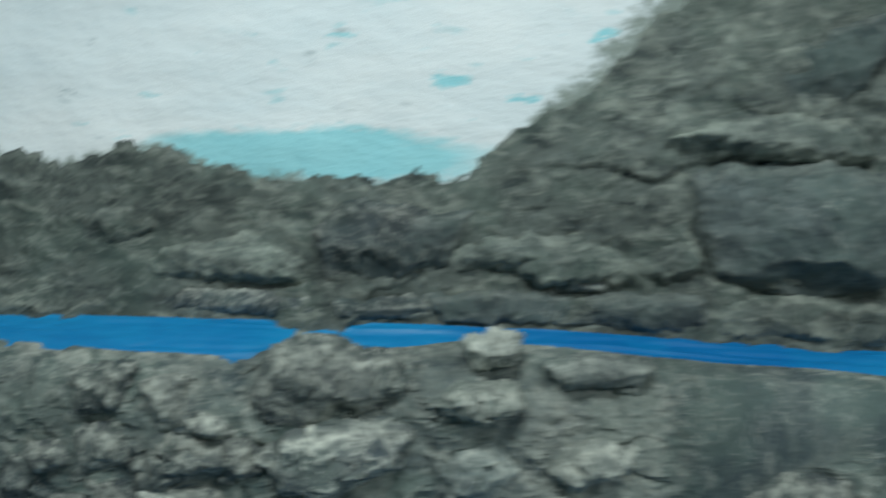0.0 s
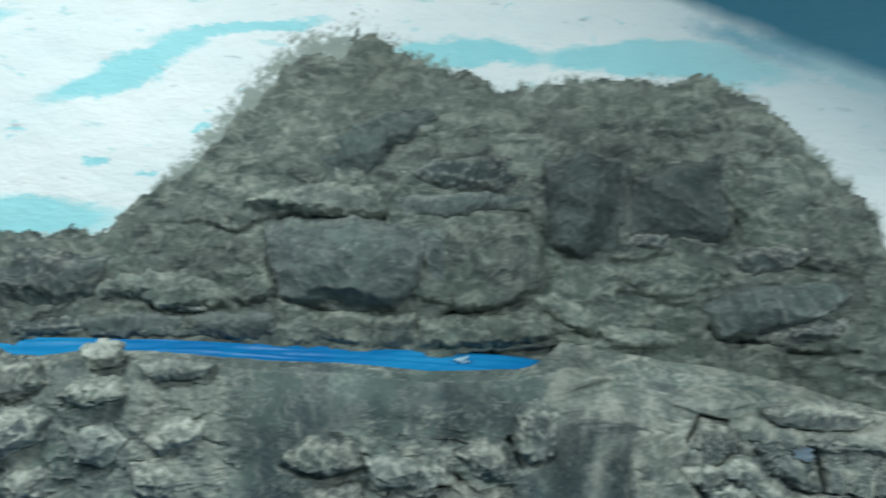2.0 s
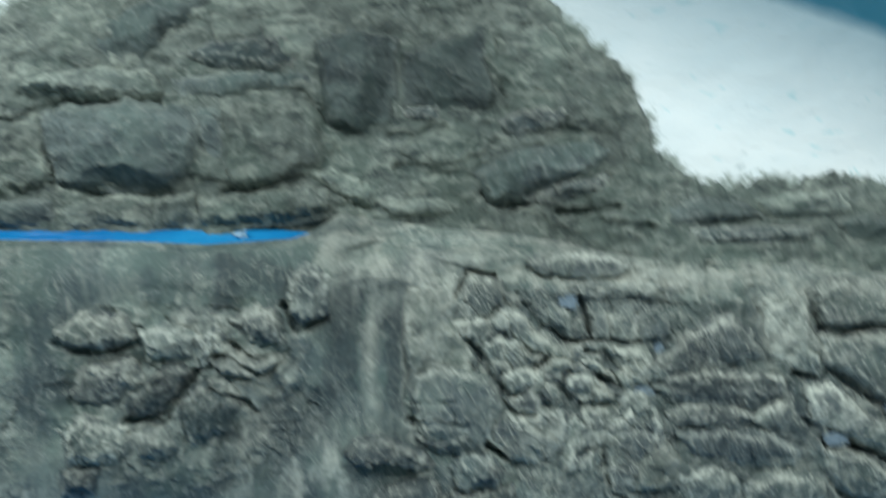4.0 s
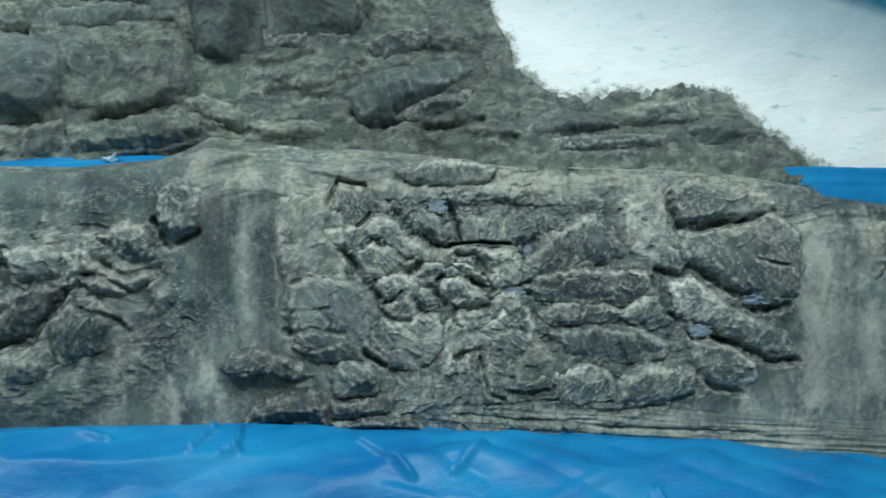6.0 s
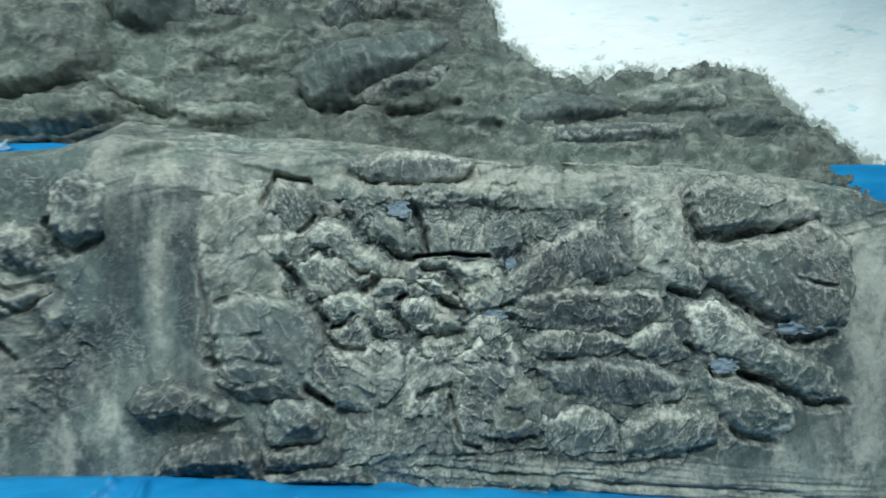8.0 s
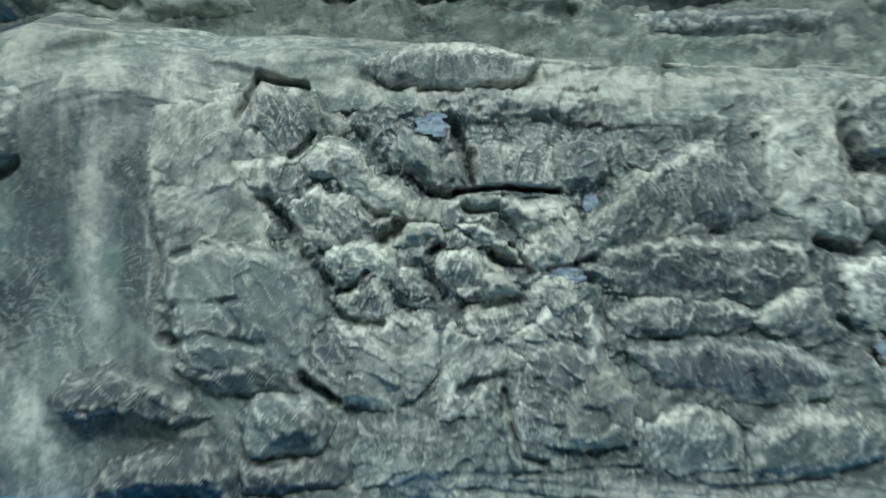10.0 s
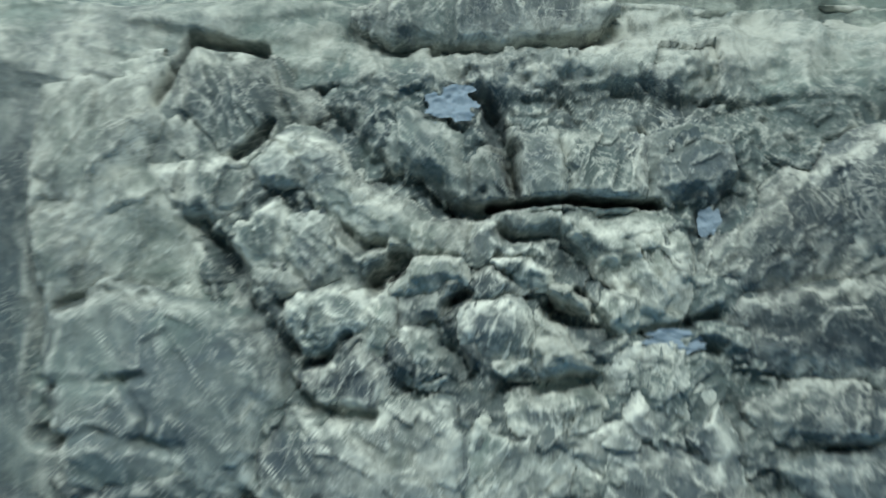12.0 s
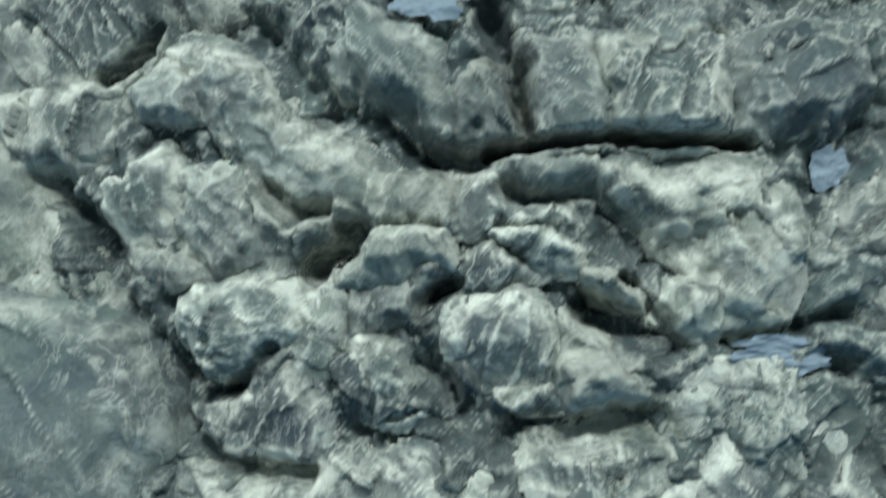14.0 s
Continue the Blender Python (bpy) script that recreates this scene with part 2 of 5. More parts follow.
    mask = ramp(t, calc("ADD", calc("MULTIPLY", over.outputs["Fac"], 0.8), calc("MULTIPLY", calc("SUBTRACT", fray, 0.5), 2.4)), [(0.36, 0.0), (0.62, 0.9)])
    paint = mix(t, mask, paint, mix(t, nz(t, 20, 5), (0.13, 0.16, 0.135), (0.30, 0.335, 0.28)))
    t.links.new(paint, b.inputs["Base Color"])
    bump(t, b, nz(t, 26, 6, 0.65, (0.6, 1, 1), 1.0), 0.32, 0.012)
    bump(t, b, nz(t, 9, 4, 0.6, (0.6, 1, 1.4), 4.0), 0.35, 0.03)
    return m


SKY_PATCHES = [(-2.36, 1.075, 0.46, 0.07, -3), (-1.96, 1.51, 0.34, 0.05, -20), (-0.93, 1.585, 0.30, 0.05, -2), (-0.34, 1.575, 0.46, 0.055, 3),
               (-2.62, 1.60, 0.34, 0.05, -10), (0.16, 1.60, 0.22, 0.05, 14), (-1.62, 1.62, 0.3, 0.03, -6), (-1.9, 1.22, 0.035, 0.010, -8), (-2.05, 1.25, 0.045, 0.010, -5), (-2.3, 1.32, 0.04, 0.009, -10), (-1.72, 1.37, 0.04, 0.009, -10)]
SKY = sky_paint()


def film():
    m, t, b = material("blue_plastic_sheet", 0.45)
    tone = mix(t, ramp(t, nz(t, 5, 5, 0.6, (0.5, 1, 2)), [(0.35, 0.0), (0.65, 1.0)]), (0.002, 0.16, 0.42), (0.010, 0.27, 0.55))
    t.links.new(tone, b.inputs["Base Color"])
    b.inputs["Specular IOR Level"].default_value = 0.35
    bump(t, b, nz(t, 16, 4, 0.55, (0.5, 1, 1), 3.0, 0.8), 0.35, 0.012)
    return m


FILM = film()


def plain(name, colour, rough=0.8):
    m, t, b = material(name, rough)
    t.links.new(mix(t, nz(t, 5, 6), tuple(0.88 * c for c in colour), colour), b.inputs["Base Color"])
    bump(t, b, nz(t, 60, 4), 0.2, 0.003)
    return m


# ---- building ----
def sheet(name, points, keep, mat, parent=None, label="", layers=None):
    """One mesh from a grid of points (rows, columns, 3); keep: the cells that stay."""
    rows, cols = points.shape[:2]
    idx = np.arange(rows * cols).reshape(rows, cols)
    quads = np.stack([idx[:-1, :-1], idx[:-1, 1:], idx[1:, 1:], idx[1:, :-1]], -1)[keep[:-1, :-1] & keep[:-1, 1:] & keep[1:, 1:] & keep[1:, :-1]]
    used, faces = np.unique(quads, return_inverse=True)
    mesh = bpy.data.meshes.new(name)
    mesh.from_pydata(points.reshape(-1, 3)[used].tolist(), [], faces.reshape(-1, 4).tolist())
    mesh.polygons.foreach_set("use_smooth", [True] * len(mesh.polygons))
    mesh.materials.append(mat)
    mesh.update()
    for key, values in (layers or {}).items():
        mesh.attributes.new(key, "FLOAT", "POINT").data.foreach_set("value", values.ravel()[used].astype(np.float32))
    ob = new(name, mesh)
    if parent:
        ob.parent = parent
    if label:
        tagged(ob, label)
    return ob


def front_y(z):
    return -0.18 + 0.385 * z


def back_y(x, z):
    return -0.078 + 0.5 * z - 0.10 * smooth(-0.5, 0.4, x)


def front_point(x, z, h):
    return np.stack([x, front_y(z) - 0.933 * h, z + 0.359 * h], -1)


def back_point(x, z, h):
    return np.stack([x, back_y(x, z) - 0.894 * h, z + 0.447 * h], -1)


def box(name, a, b, mat, parent=None):
    bm = bmesh.new()
    bmesh.ops.create_cube(bm, size=1)
    for v in bm.verts:
        v.co = [(p + q) / 2 + c * (q - p) for p, q, c in zip(a, b, v.co)]
    mesh = bpy.data.meshes.new(name)
    bm.to_mesh(mesh)
    mesh.materials.append(mat)
    ob = new(name, mesh)
    ob.parent = parent
    return ob


# ---- the room ----
ROOM_PAINT = plain("teal_room_paint", (0.30, 0.42, 0.44))
CONCRETE = plain("grey_concrete", (0.3, 0.31, 0.31))
tagged(box("floor", (-5.2, -4.2, -0.5), (4.2, 2.6, -0.35), CONCRETE), "bare grey concrete floor", kind="structure")
tagged(box("ceiling", (-5.2, -4.2, 3.2), (4.2, 2.6, 3.3), plain("ceiling_white", (0.7, 0.72, 0.72))), "plain white ceiling", kind="structure")
tagged(box("wall_south", (-5.2, -4.3, -0.35), (4.2, -4.2, 3.2), ROOM_PAINT), "plain painted wall behind the walk", kind="structure")
tagged(box("wall_west", (-5.3, -4.2, -0.35), (-5.2, 2.6, 3.2), ROOM_PAINT), "plain painted side wall", kind="structure")
tagged(box("wall_east", (4.2, -4.2, -0.35), (4.3, 2.6, 3.2), ROOM_PAINT), "plain painted side wall", kind="structure")
tagged(box("wall_north", (-5.2, 2.6, -0.35), (4.2, 2.7, 3.2), ROOM_PAINT), "plain painted wall", kind="structure")

# back rock relief
BACK_TOP_X = [-5.2, -3.6, -2.92, -2.71, -2.56, -2.28, -2.01, -1.88, -1.72, -1.58, -1.46, -1.34, -1.22, -1.13, -0.96, -0.82, -0.57, -0.23, -0.11, 0.11, 0.27, 0.35, 0.48, 0.74, 1.03, 1.19, 1.30, 1.5]
BACK_TOP_Z = [1.1, 1.06, 1.04, 1.09, 1.04, 1.03, 1.04, 1.14, 1.27, 1.42, 1.53, 1.575, 1.58, 1.545, 1.51, 1.46, 1.50, 1.51, 1.49, 1.34, 1.20, 1.01, 0.91, 0.93, 0.91, 0.79, 0.70, 0.6]
front_grooves, back_grooves = [], []


def groove(corners, width, depth, wall=front_grooves):
    wall.append((corners, width, depth))


def carve(h, x, z, wall):
    """Cuts the cracks of a wall into its relief."""
    for corners, width, depth in wall:
        (ax, az), (bx, bz) = np.min(corners, 0), np.max(corners, 0)
        near = (x > ax - 0.06) & (x < bx + 0.06) & (z > az - 0.06) & (z < bz + 0.06)
        stray = min(0.022, 1.1 * width)
        px, pz = x[near] + stray * fbm(x[near] * 34, z[near] * 34, 33, 4, 0.6), z[near] + stray * fbm(x[near] * 34, z[near] * 34, 34, 4, 0.6)
        d = np.full(px.shape, 9.0)
        for (ax, az), (bx, bz) in zip(corners, corners[1:]):
            u = np.clip(((px - ax) * (bx - ax) + (pz - az) * (bz - az)) / ((bx - ax) ** 2 + (bz - az) ** 2), 0, 1)
            d = np.minimum(d, np.hypot(px - ax - u * (bx - ax), pz - az - u * (bz - az)))
        h[near] -= (0.72 if 0.0115 < width else 1.0) * depth * np.clip(0.9 + 1.2 * fbm(x[near] * 18, z[near] * 18, 84, 3), 0.3, 1.3) * (1 - smooth(0.1 * width, 1.9 * width, d))
    return h


# cracks of the back wall
groove([(-1.58, 1.14), (-1.48, 1.12), (-1.17, 1.12)], 0.012, 0.03, back_grooves)
groove([(-0.96, 1.15), (-0.74, 1.14), (-0.67, 1.09), (-0.63, 0.97)], 0.014, 0.03, back_grooves)
groove([(-0.73, 0.92), (-0.64, 0.9), (-0.53, 0.83)], 0.014, 0.03, back_grooves)
groove([(-0.96, 0.87), (-0.82, 0.9), (-0.73, 0.92)], 0.012, 0.03, back_grooves)
groove([(-0.63, 1.05), (-0.53, 1.02), (-0.44, 1.03), (-0.29, 1.05)], 0.014, 0.03, back_grooves)
groove([(-0.65, 1.26), (-0.63, 1.12)], 0.012, 0.03, back_grooves)
groove([(-0.13, 1.3), (-0.11, 1.11)], 0.012, 0.03, back_grooves)
groove([(-0.1, 1.04), (0.01, 1.08), (0.18, 1.07)], 0.016, 0.03, back_grooves)
groove([(-0.18, 0.88), (-0.11, 0.84), (0.02, 0.89), (0.2, 0.94)], 0.01, 0.035, back_grooves)
groove([(0.04, 0.84), (0.22, 0.86)], 0.01, 0.03, back_grooves)
groove([(-0.44, 0.95), (-0.28, 0.92), (-0.15, 0.95)], 0.012, 0.03, back_grooves)
groove([(-1.84, 0.86), (-1.65, 0.86)], 0.016, 0.03, back_grooves)
groove([(-0.92, 0.76), (-0.73, 0.78), (-0.54, 0.8)], 0.008, 0.03, back_grooves)
groove([(-1.5, 0.99), (-1.46, 0.93), (-1.35, 0.87), (-1.13, 0.87)], 0.014, 0.03, back_grooves)
groove([(0.2, 0.82), (0.32, 0.81)], 0.01, 0.03, back_grooves)


def back_low(x, z):
    return 0.05 * fbm(x * 2.2, z * 4 + 0.5 * x, 2, 3)


gx, gz = np.meshgrid(np.concatenate([np.arange(-5.15, -3.2, 0.02), np.arange(-3.2, 1.6, 0.0055)]), np.arange(0.55, 1.75, 0.0055))
edge = np.interp(gx, BACK_TOP_X, BACK_TOP_Z) - gz + 0.05 * fbm(gx * 9, gz * 9, 15, 3) + 0.022 * fbm((gx - gz) * 40, (gx + gz) * 12, 5, 4, 0.65)
body = smooth(0, 0.22, edge)
bend = gz + 0.06 * fbm(gx * 1.6, gz * 1.6, 9, 3)
wx = gx + 0.03 * fbm(gx * 14, gz * 14, 11, 3)
h = (0.003 + 0.012 * body) * smooth(0, 0.01, edge) - 0.012 * smooth(0, -0.02, edge) + body * (back_low(gx, gz) + 0.018 * facets(wx * 5, bend * 11, 4)
    + 0.008 * fbm(gx * 9, bend * 22, 6, 4)) + smooth(0, 0.07, edge) * (0.006 * facets(wx * 17, bend * 26, 13) + 0.008 * fbm(gx * 30, gz * 30, 7, 4, 0.6)
    + 0.008 * (0.12 - np.abs(fbm(gx * 12, gz * 14, 16, 4))))
h = np.where(edge > 0, np.maximum(h, 0.002), h)
h = carve(h, gx, gz, back_grooves)
back_rock = new("back_rock_relief")
sheet("rock_face", back_point(gx, gz, h), edge > -0.03, ROCK_BACK, back_rock,
      layers={"cream": smooth(1.22, 1.46, gz) * np.clip(0.75 + 1.2 * fbm((gx - gz) * 9, (gx + gz) * 5, 77, 4), 0, 1)})
tagged(back_rock, "grey-green cement rock relief moulded on a painted wall", "rock wall")

# painted sky wall, leaning back; rock paint is brushed out onto it round the relief
gx, gz = np.meshgrid(np.linspace(-5.2, 4.2, 640), np.linspace(0.2, 3.3, 215))
rough = 0.008 * fbm(gx * 6, gz * 9, 3) + 0.02 * fbm(gx * 1.2, gz * 1.6, 8, 3)
wall_sky = sheet("wall_sky", back_point(gx, gz, rough - 0.012 - 0.10 * smooth(0.06, 0.14, np.interp(gx, BACK_TOP_X, BACK_TOP_Z, right=-9) - gz)), np.ones(gx.shape, bool), SKY)
tagged(wall_sky, "rough plaster wall painted with white clouds on turquoise sky", "wall", kind="structure")
out_by = np.minimum.reduce([np.hypot(gx - bx, gz - bz) for bx, bz in zip(np.linspace(-5.2, 1.5, 260), np.interp(np.linspace(-5.2, 1.5, 260), BACK_TOP_X, BACK_TOP_Z))])
layer = wall_sky.data.attributes.new("overpaint", "FLOAT", "POINT")
layer.data.foreach_set("value", np.clip(1 - out_by / np.interp(gx, [-2.0, -1.6, -1.2, -0.9], [0.045, 0.13, 0.14, 0.07]), 0, 1).ravel().astype(np.float32))

# cracks cut into the front face
groove([(-1.009, 0.464), (-1.108, 0.342), (-1.22, 0.332)], 0.009, 0.03)
groove([(-0.764, 0.644), (-0.717, 0.575), (-0.644, 0.605)], 0.009, 0.035)
groove([(-1.404, 0.544), (-1.278, 0.512), (-1.19, 0.545)], 0.008, 0.03)
groove([(-0.935, 0.547), (-0.848, 0.493), (-0.758, 0.519)], 0.008, 0.03)
groove([(-0.967, 0.506), (-0.889, 0.491), (-0.823, 0.45), (-0.768, 0.5)], 0.008, 0.028)
groove([(-0.97, 0.416), (-0.904, 0.394), (-0.852, 0.353)], 0.008, 0.028)
groove([(-0.23, 0.539), (-0.195, 0.502), (-0.176, 0.455), (-0.141, 0.42), (-0.121, 0.39), (-0.1, 0.389)], 0.012, 0.034)
groove([(-0.1, 0.389), (-0.063, 0.419)], 0.005, 0.022)
groove([(-0.129, 0.375), (-0.101, 0.347), (-0.073, 0.335), (-0.041, 0.334)], 0.007, 0.022)
groove([(-0.074, 0.633), (-0.042, 0.588), (-0.025, 0.573), (0.024, 0.57), (0.051, 0.542), (0.063, 0.536)], 0.015, 0.03)
groove([(0.051, 0.542), (0.095, 0.536)], 0.007, 0.016)
groove([(0.091, 0.542), (0.131, 0.542), (0.179, 0.547), (0.202, 0.544), (0.271, 0.537)], 0.0036, 0.085)
groove([(0.164, 0.504), (0.187, 0.488), (0.22, 0.468), (0.246, 0.455)], 0.014, 0.03)
groove([(0.156, 0.436), (0.182, 0.423), (0.212, 0.413)], 0.011, 0.032)
groove([(0.018, 0.425), (0.045, 0.399), (0.059, 0.369), (0.082, 0.36), (0.137, 0.362), (0.175, 0.368), (0.205, 0.364)], 0.012, 0.032)
groove([(-0.033, 0.472), (-0.016, 0.483), (-0.003, 0.492)], 0.009, 0.06)
groove([(0.039, 0.443), (0.063, 0.457)], 0.006, 0.03)
groove([(0.102, 0.515), (0.121, 0.504), (0.145, 0.509)], 0.006, 0.02)
groove([(0.121, 0.601), (0.115, 0.578), (0.12, 0.555)], 0.006, 0.024)
groove([(0.297, 0.534), (0.318, 0.507), (0.355, 0.546)], 0.014, 0.026)
groove([(-0.147, 0.64), (-0.164, 0.615), (-0.182, 0.604)], 0.005, 0.026)
groove([(-0.064, 0.519), (-0.048, 0.505), (-0.023, 0.508)], 0.006, 0.022)
groove([(0.183, 0.454), (0.211, 0.425)], 0.004, 0.022)
groove([(0.242, 0.413), (0.291, 0.415), (0.321, 0.425)], 0.006, 0.02)
groove([(-0.271, 0.666), (-0.234, 0.73), (-0.154, 0.714)], 0.005, 0.03)
groove([(-0.424, 0.563), (-0.408, 0.469), (-0.415, 0.37), (-0.393, 0.324)], 0.008, 0.012)
groove([(-0.182, 0.258), (-0.121, 0.222)], 0.007, 0.03)
groove([(-0.29, 0.468), (-0.268, 0.447)], 0.004, 0.02)
groove([(0.091, 0.228), (0.166, 0.239), (0.157, 0.189)], 0.009, 0.02)
groove([(0.082, 0.657), (0.102, 0.629), (0.12, 0.568)], 0.008, 0.026)
groove([(0.781, 0.653), (0.794, 0.582), (0.832, 0.553), (0.959, 0.57), (1.071, 0.581)], 0.01, 0.036)
groove([(0.734, 0.443), (0.811, 0.419), (0.843, 0.454), (0.951, 0.386), (1.044, 0.319), (1.156, 0.315)], 0.011, 0.036)
groove([(0.767, 0.316), (0.834, 0.243), (0.975, 0.216), (1.084, 0.154), (1.181, 0.15)], 0.01, 0.036)
groove([(0.846, 0.144), (0.891, 0.093), (0.985, 0.07)], 0.008, 0.022)
groove([(1.034, 0.461), (1.162, 0.436)], 0.004, 0.014)
groove([(0.044, 0.098), (0.205, 0.086), (0.398, 0.086)], 0.004, 0.01)
groove([(0.368, 0.071), (0.563, 0.04), (0.733, 0.052)], 0.008, 0.014)
groove([(0.072, 0.073), (0.277, 0.042), (0.517, 0.022)], 0.004, 0.01)
groove([(0.277, 0.042), (0.577, -0.002), (1.043, -0.049)], 0.005, 0.01)
groove([(0.165, 0.217), (0.184, 0.121), (0.235, 0.098)], 0.006, 0.02)
groove([(0.036, 0.704), (0.153, 0.702), (0.272, 0.717), (0.363, 0.729)], 0.006, 0.016)
groove([(0.363, 0.745), (0.484, 0.736), (0.575, 0.716)], 0.005, 0.013)
groove([(-0.408, 0.383), (-0.336, 0.379), (-0.279, 0.382)], 0.006, 0.014)
groove([(-0.407, 0.325), (-0.336, 0.329), (-0.238, 0.315)], 0.007, 0.016)
groove([(-0.379, 0.458), (-0.329, 0.471), (-0.279, 0.45)], 0.006, 0.014)
groove([(-0.301, 0.38), (-0.272, 0.346), (-0.28, 0.321)], 0.004, 0.01)

# slate-blue wash in hollows of the coat; their shade is painted into the same tone
shade_washes, creams = [], []


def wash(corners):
    shade_washes.append(corners)


def cream(corners):
    creams.append(corners)


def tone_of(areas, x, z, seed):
    """How far a brushed or shaded tone covers each point: 1 inside its areas, ragged at their rims."""
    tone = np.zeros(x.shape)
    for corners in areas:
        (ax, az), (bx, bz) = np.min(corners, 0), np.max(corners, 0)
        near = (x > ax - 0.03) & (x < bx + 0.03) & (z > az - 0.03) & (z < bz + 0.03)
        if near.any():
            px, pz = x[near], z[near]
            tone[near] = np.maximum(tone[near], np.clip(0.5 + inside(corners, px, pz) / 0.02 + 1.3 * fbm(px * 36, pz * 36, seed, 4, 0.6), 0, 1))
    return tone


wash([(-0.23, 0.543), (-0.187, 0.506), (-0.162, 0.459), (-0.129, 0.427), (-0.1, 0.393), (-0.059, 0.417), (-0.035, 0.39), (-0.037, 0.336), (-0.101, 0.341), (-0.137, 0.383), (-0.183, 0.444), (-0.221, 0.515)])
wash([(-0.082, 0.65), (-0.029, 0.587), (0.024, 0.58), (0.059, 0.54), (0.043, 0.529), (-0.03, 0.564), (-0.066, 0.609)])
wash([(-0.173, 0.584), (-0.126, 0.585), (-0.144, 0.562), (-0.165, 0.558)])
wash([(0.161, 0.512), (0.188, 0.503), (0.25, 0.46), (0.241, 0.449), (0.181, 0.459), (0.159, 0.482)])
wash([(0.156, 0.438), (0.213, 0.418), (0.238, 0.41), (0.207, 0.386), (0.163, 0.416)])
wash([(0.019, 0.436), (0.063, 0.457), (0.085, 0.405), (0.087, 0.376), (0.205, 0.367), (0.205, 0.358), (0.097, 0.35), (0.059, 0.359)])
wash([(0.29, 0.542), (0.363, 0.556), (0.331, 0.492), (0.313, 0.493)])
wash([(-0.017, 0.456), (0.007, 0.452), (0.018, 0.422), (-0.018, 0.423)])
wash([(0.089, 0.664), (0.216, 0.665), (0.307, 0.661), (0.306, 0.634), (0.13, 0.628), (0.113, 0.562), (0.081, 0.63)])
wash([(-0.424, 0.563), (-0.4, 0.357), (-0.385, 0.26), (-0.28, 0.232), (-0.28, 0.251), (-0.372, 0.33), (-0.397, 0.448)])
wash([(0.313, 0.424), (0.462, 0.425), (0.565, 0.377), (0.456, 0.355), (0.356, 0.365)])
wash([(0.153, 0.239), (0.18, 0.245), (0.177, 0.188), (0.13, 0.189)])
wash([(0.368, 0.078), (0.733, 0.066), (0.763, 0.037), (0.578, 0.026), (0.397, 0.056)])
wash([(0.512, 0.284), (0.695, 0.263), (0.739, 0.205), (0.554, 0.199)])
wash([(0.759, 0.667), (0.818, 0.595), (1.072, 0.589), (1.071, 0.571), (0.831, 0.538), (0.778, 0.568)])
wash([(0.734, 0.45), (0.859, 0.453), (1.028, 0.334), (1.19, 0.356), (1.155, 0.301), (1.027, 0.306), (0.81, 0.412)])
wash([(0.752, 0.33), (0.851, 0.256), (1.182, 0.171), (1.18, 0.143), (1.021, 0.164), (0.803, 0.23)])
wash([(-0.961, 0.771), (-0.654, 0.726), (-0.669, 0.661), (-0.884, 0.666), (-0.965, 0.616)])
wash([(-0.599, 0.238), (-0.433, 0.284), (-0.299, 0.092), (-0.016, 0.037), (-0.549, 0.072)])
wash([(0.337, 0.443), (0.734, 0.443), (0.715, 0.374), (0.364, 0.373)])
cream([(-0.138, 0.626), (-0.092, 0.623), (-0.04, 0.57), (-0.004, 0.549), (0.023, 0.521), (0.003, 0.511), (-0.028, 0.535), (-0.081, 0.549), (-0.114, 0.586)])
cream([(0.196, 0.53), (0.26, 0.531), (0.295, 0.507), (0.306, 0.464), (0.281, 0.426), (0.256, 0.427), (0.247, 0.463), (0.205, 0.494)])
cream([(-0.014, 0.467), (0.006, 0.488), (0.058, 0.49), (0.061, 0.475), (0.017, 0.466)])
cream([(0.143, 0.424), (0.169, 0.42), (0.186, 0.388), (0.144, 0.375)])
cream([(0.005, 0.351), (0.052, 0.353), (0.058, 0.322), (0.02, 0.322)])
cream([(-0.215, 0.549), (-0.177, 0.581), (-0.169, 0.55)])
cream([(0.02, 0.529), (0.091, 0.532), (0.098, 0.517), (0.066, 0.493), (0.035, 0.502)])
cream([(-0.369, 0.702), (-0.274, 0.718), (-0.289, 0.65), (-0.253, 0.575), (-0.296, 0.497), (-0.361, 0.499)])
cream([(-0.069, 0.309), (0.048, 0.343), (0.052, 0.256), (-0.031, 0.203), (-0.064, 0.247)])
cream([(0.183, 0.327), (0.244, 0.337), (0.18, 0.265), (0.183, 0.19), (0.166, 0.19), (0.171, 0.277)])
cream([(0.3, 0.367), (0.342, 0.303), (0.345, 0.248), (0.38, 0.192), (0.367, 0.186), (0.325, 0.248), (0.316, 0.31)])
cream([(-0.009, 0.692), (0.204, 0.71), (0.41, 0.687), (0.549, 0.7), (0.545, 0.661), (0.215, 0.669), (0.033, 0.663)])
cream([(0.834, 0.693), (0.944, 0.698), (1.133, 0.644), (1.131, 0.601), (0.954, 0.577), (0.845, 0.594), (1.036, 0.617)])
cream([(1.033, 0.561), (1.162, 0.586), (1.224, 0.527), (1.126, 0.501), (1.063, 0.517)])
cream([(-0.532, 0.591), (-0.484, 0.603), (-0.484, 0.366), (-0.538, 0.368), (-0.548, 0.499)])
cream([(-0.637, 0.725), (-0.569, 0.736), (-0.599, 0.632), (-0.633, 0.633)])
cream([(-0.405, 0.68), (-0.251, 0.703), (-0.228, 0.515), (-0.342, 0.466), (-0.381, 0.573)])
cream([(0.615, 0.642), (0.77, 0.666), (0.747, 0.499), (0.639, 0.488)])
cream([(1.241, 0.541), (1.322, 0.524), (1.278, 0.297), (1.216, 0.356)])
cream([(-0.962, 0.539), (-0.697, 0.53), (-0.81, 0.275), (-0.889, 0.305)])
cream([(0.574, 0.021), (1.201, 0.03), (1.294, -0.06), (0.725, -0.028)])
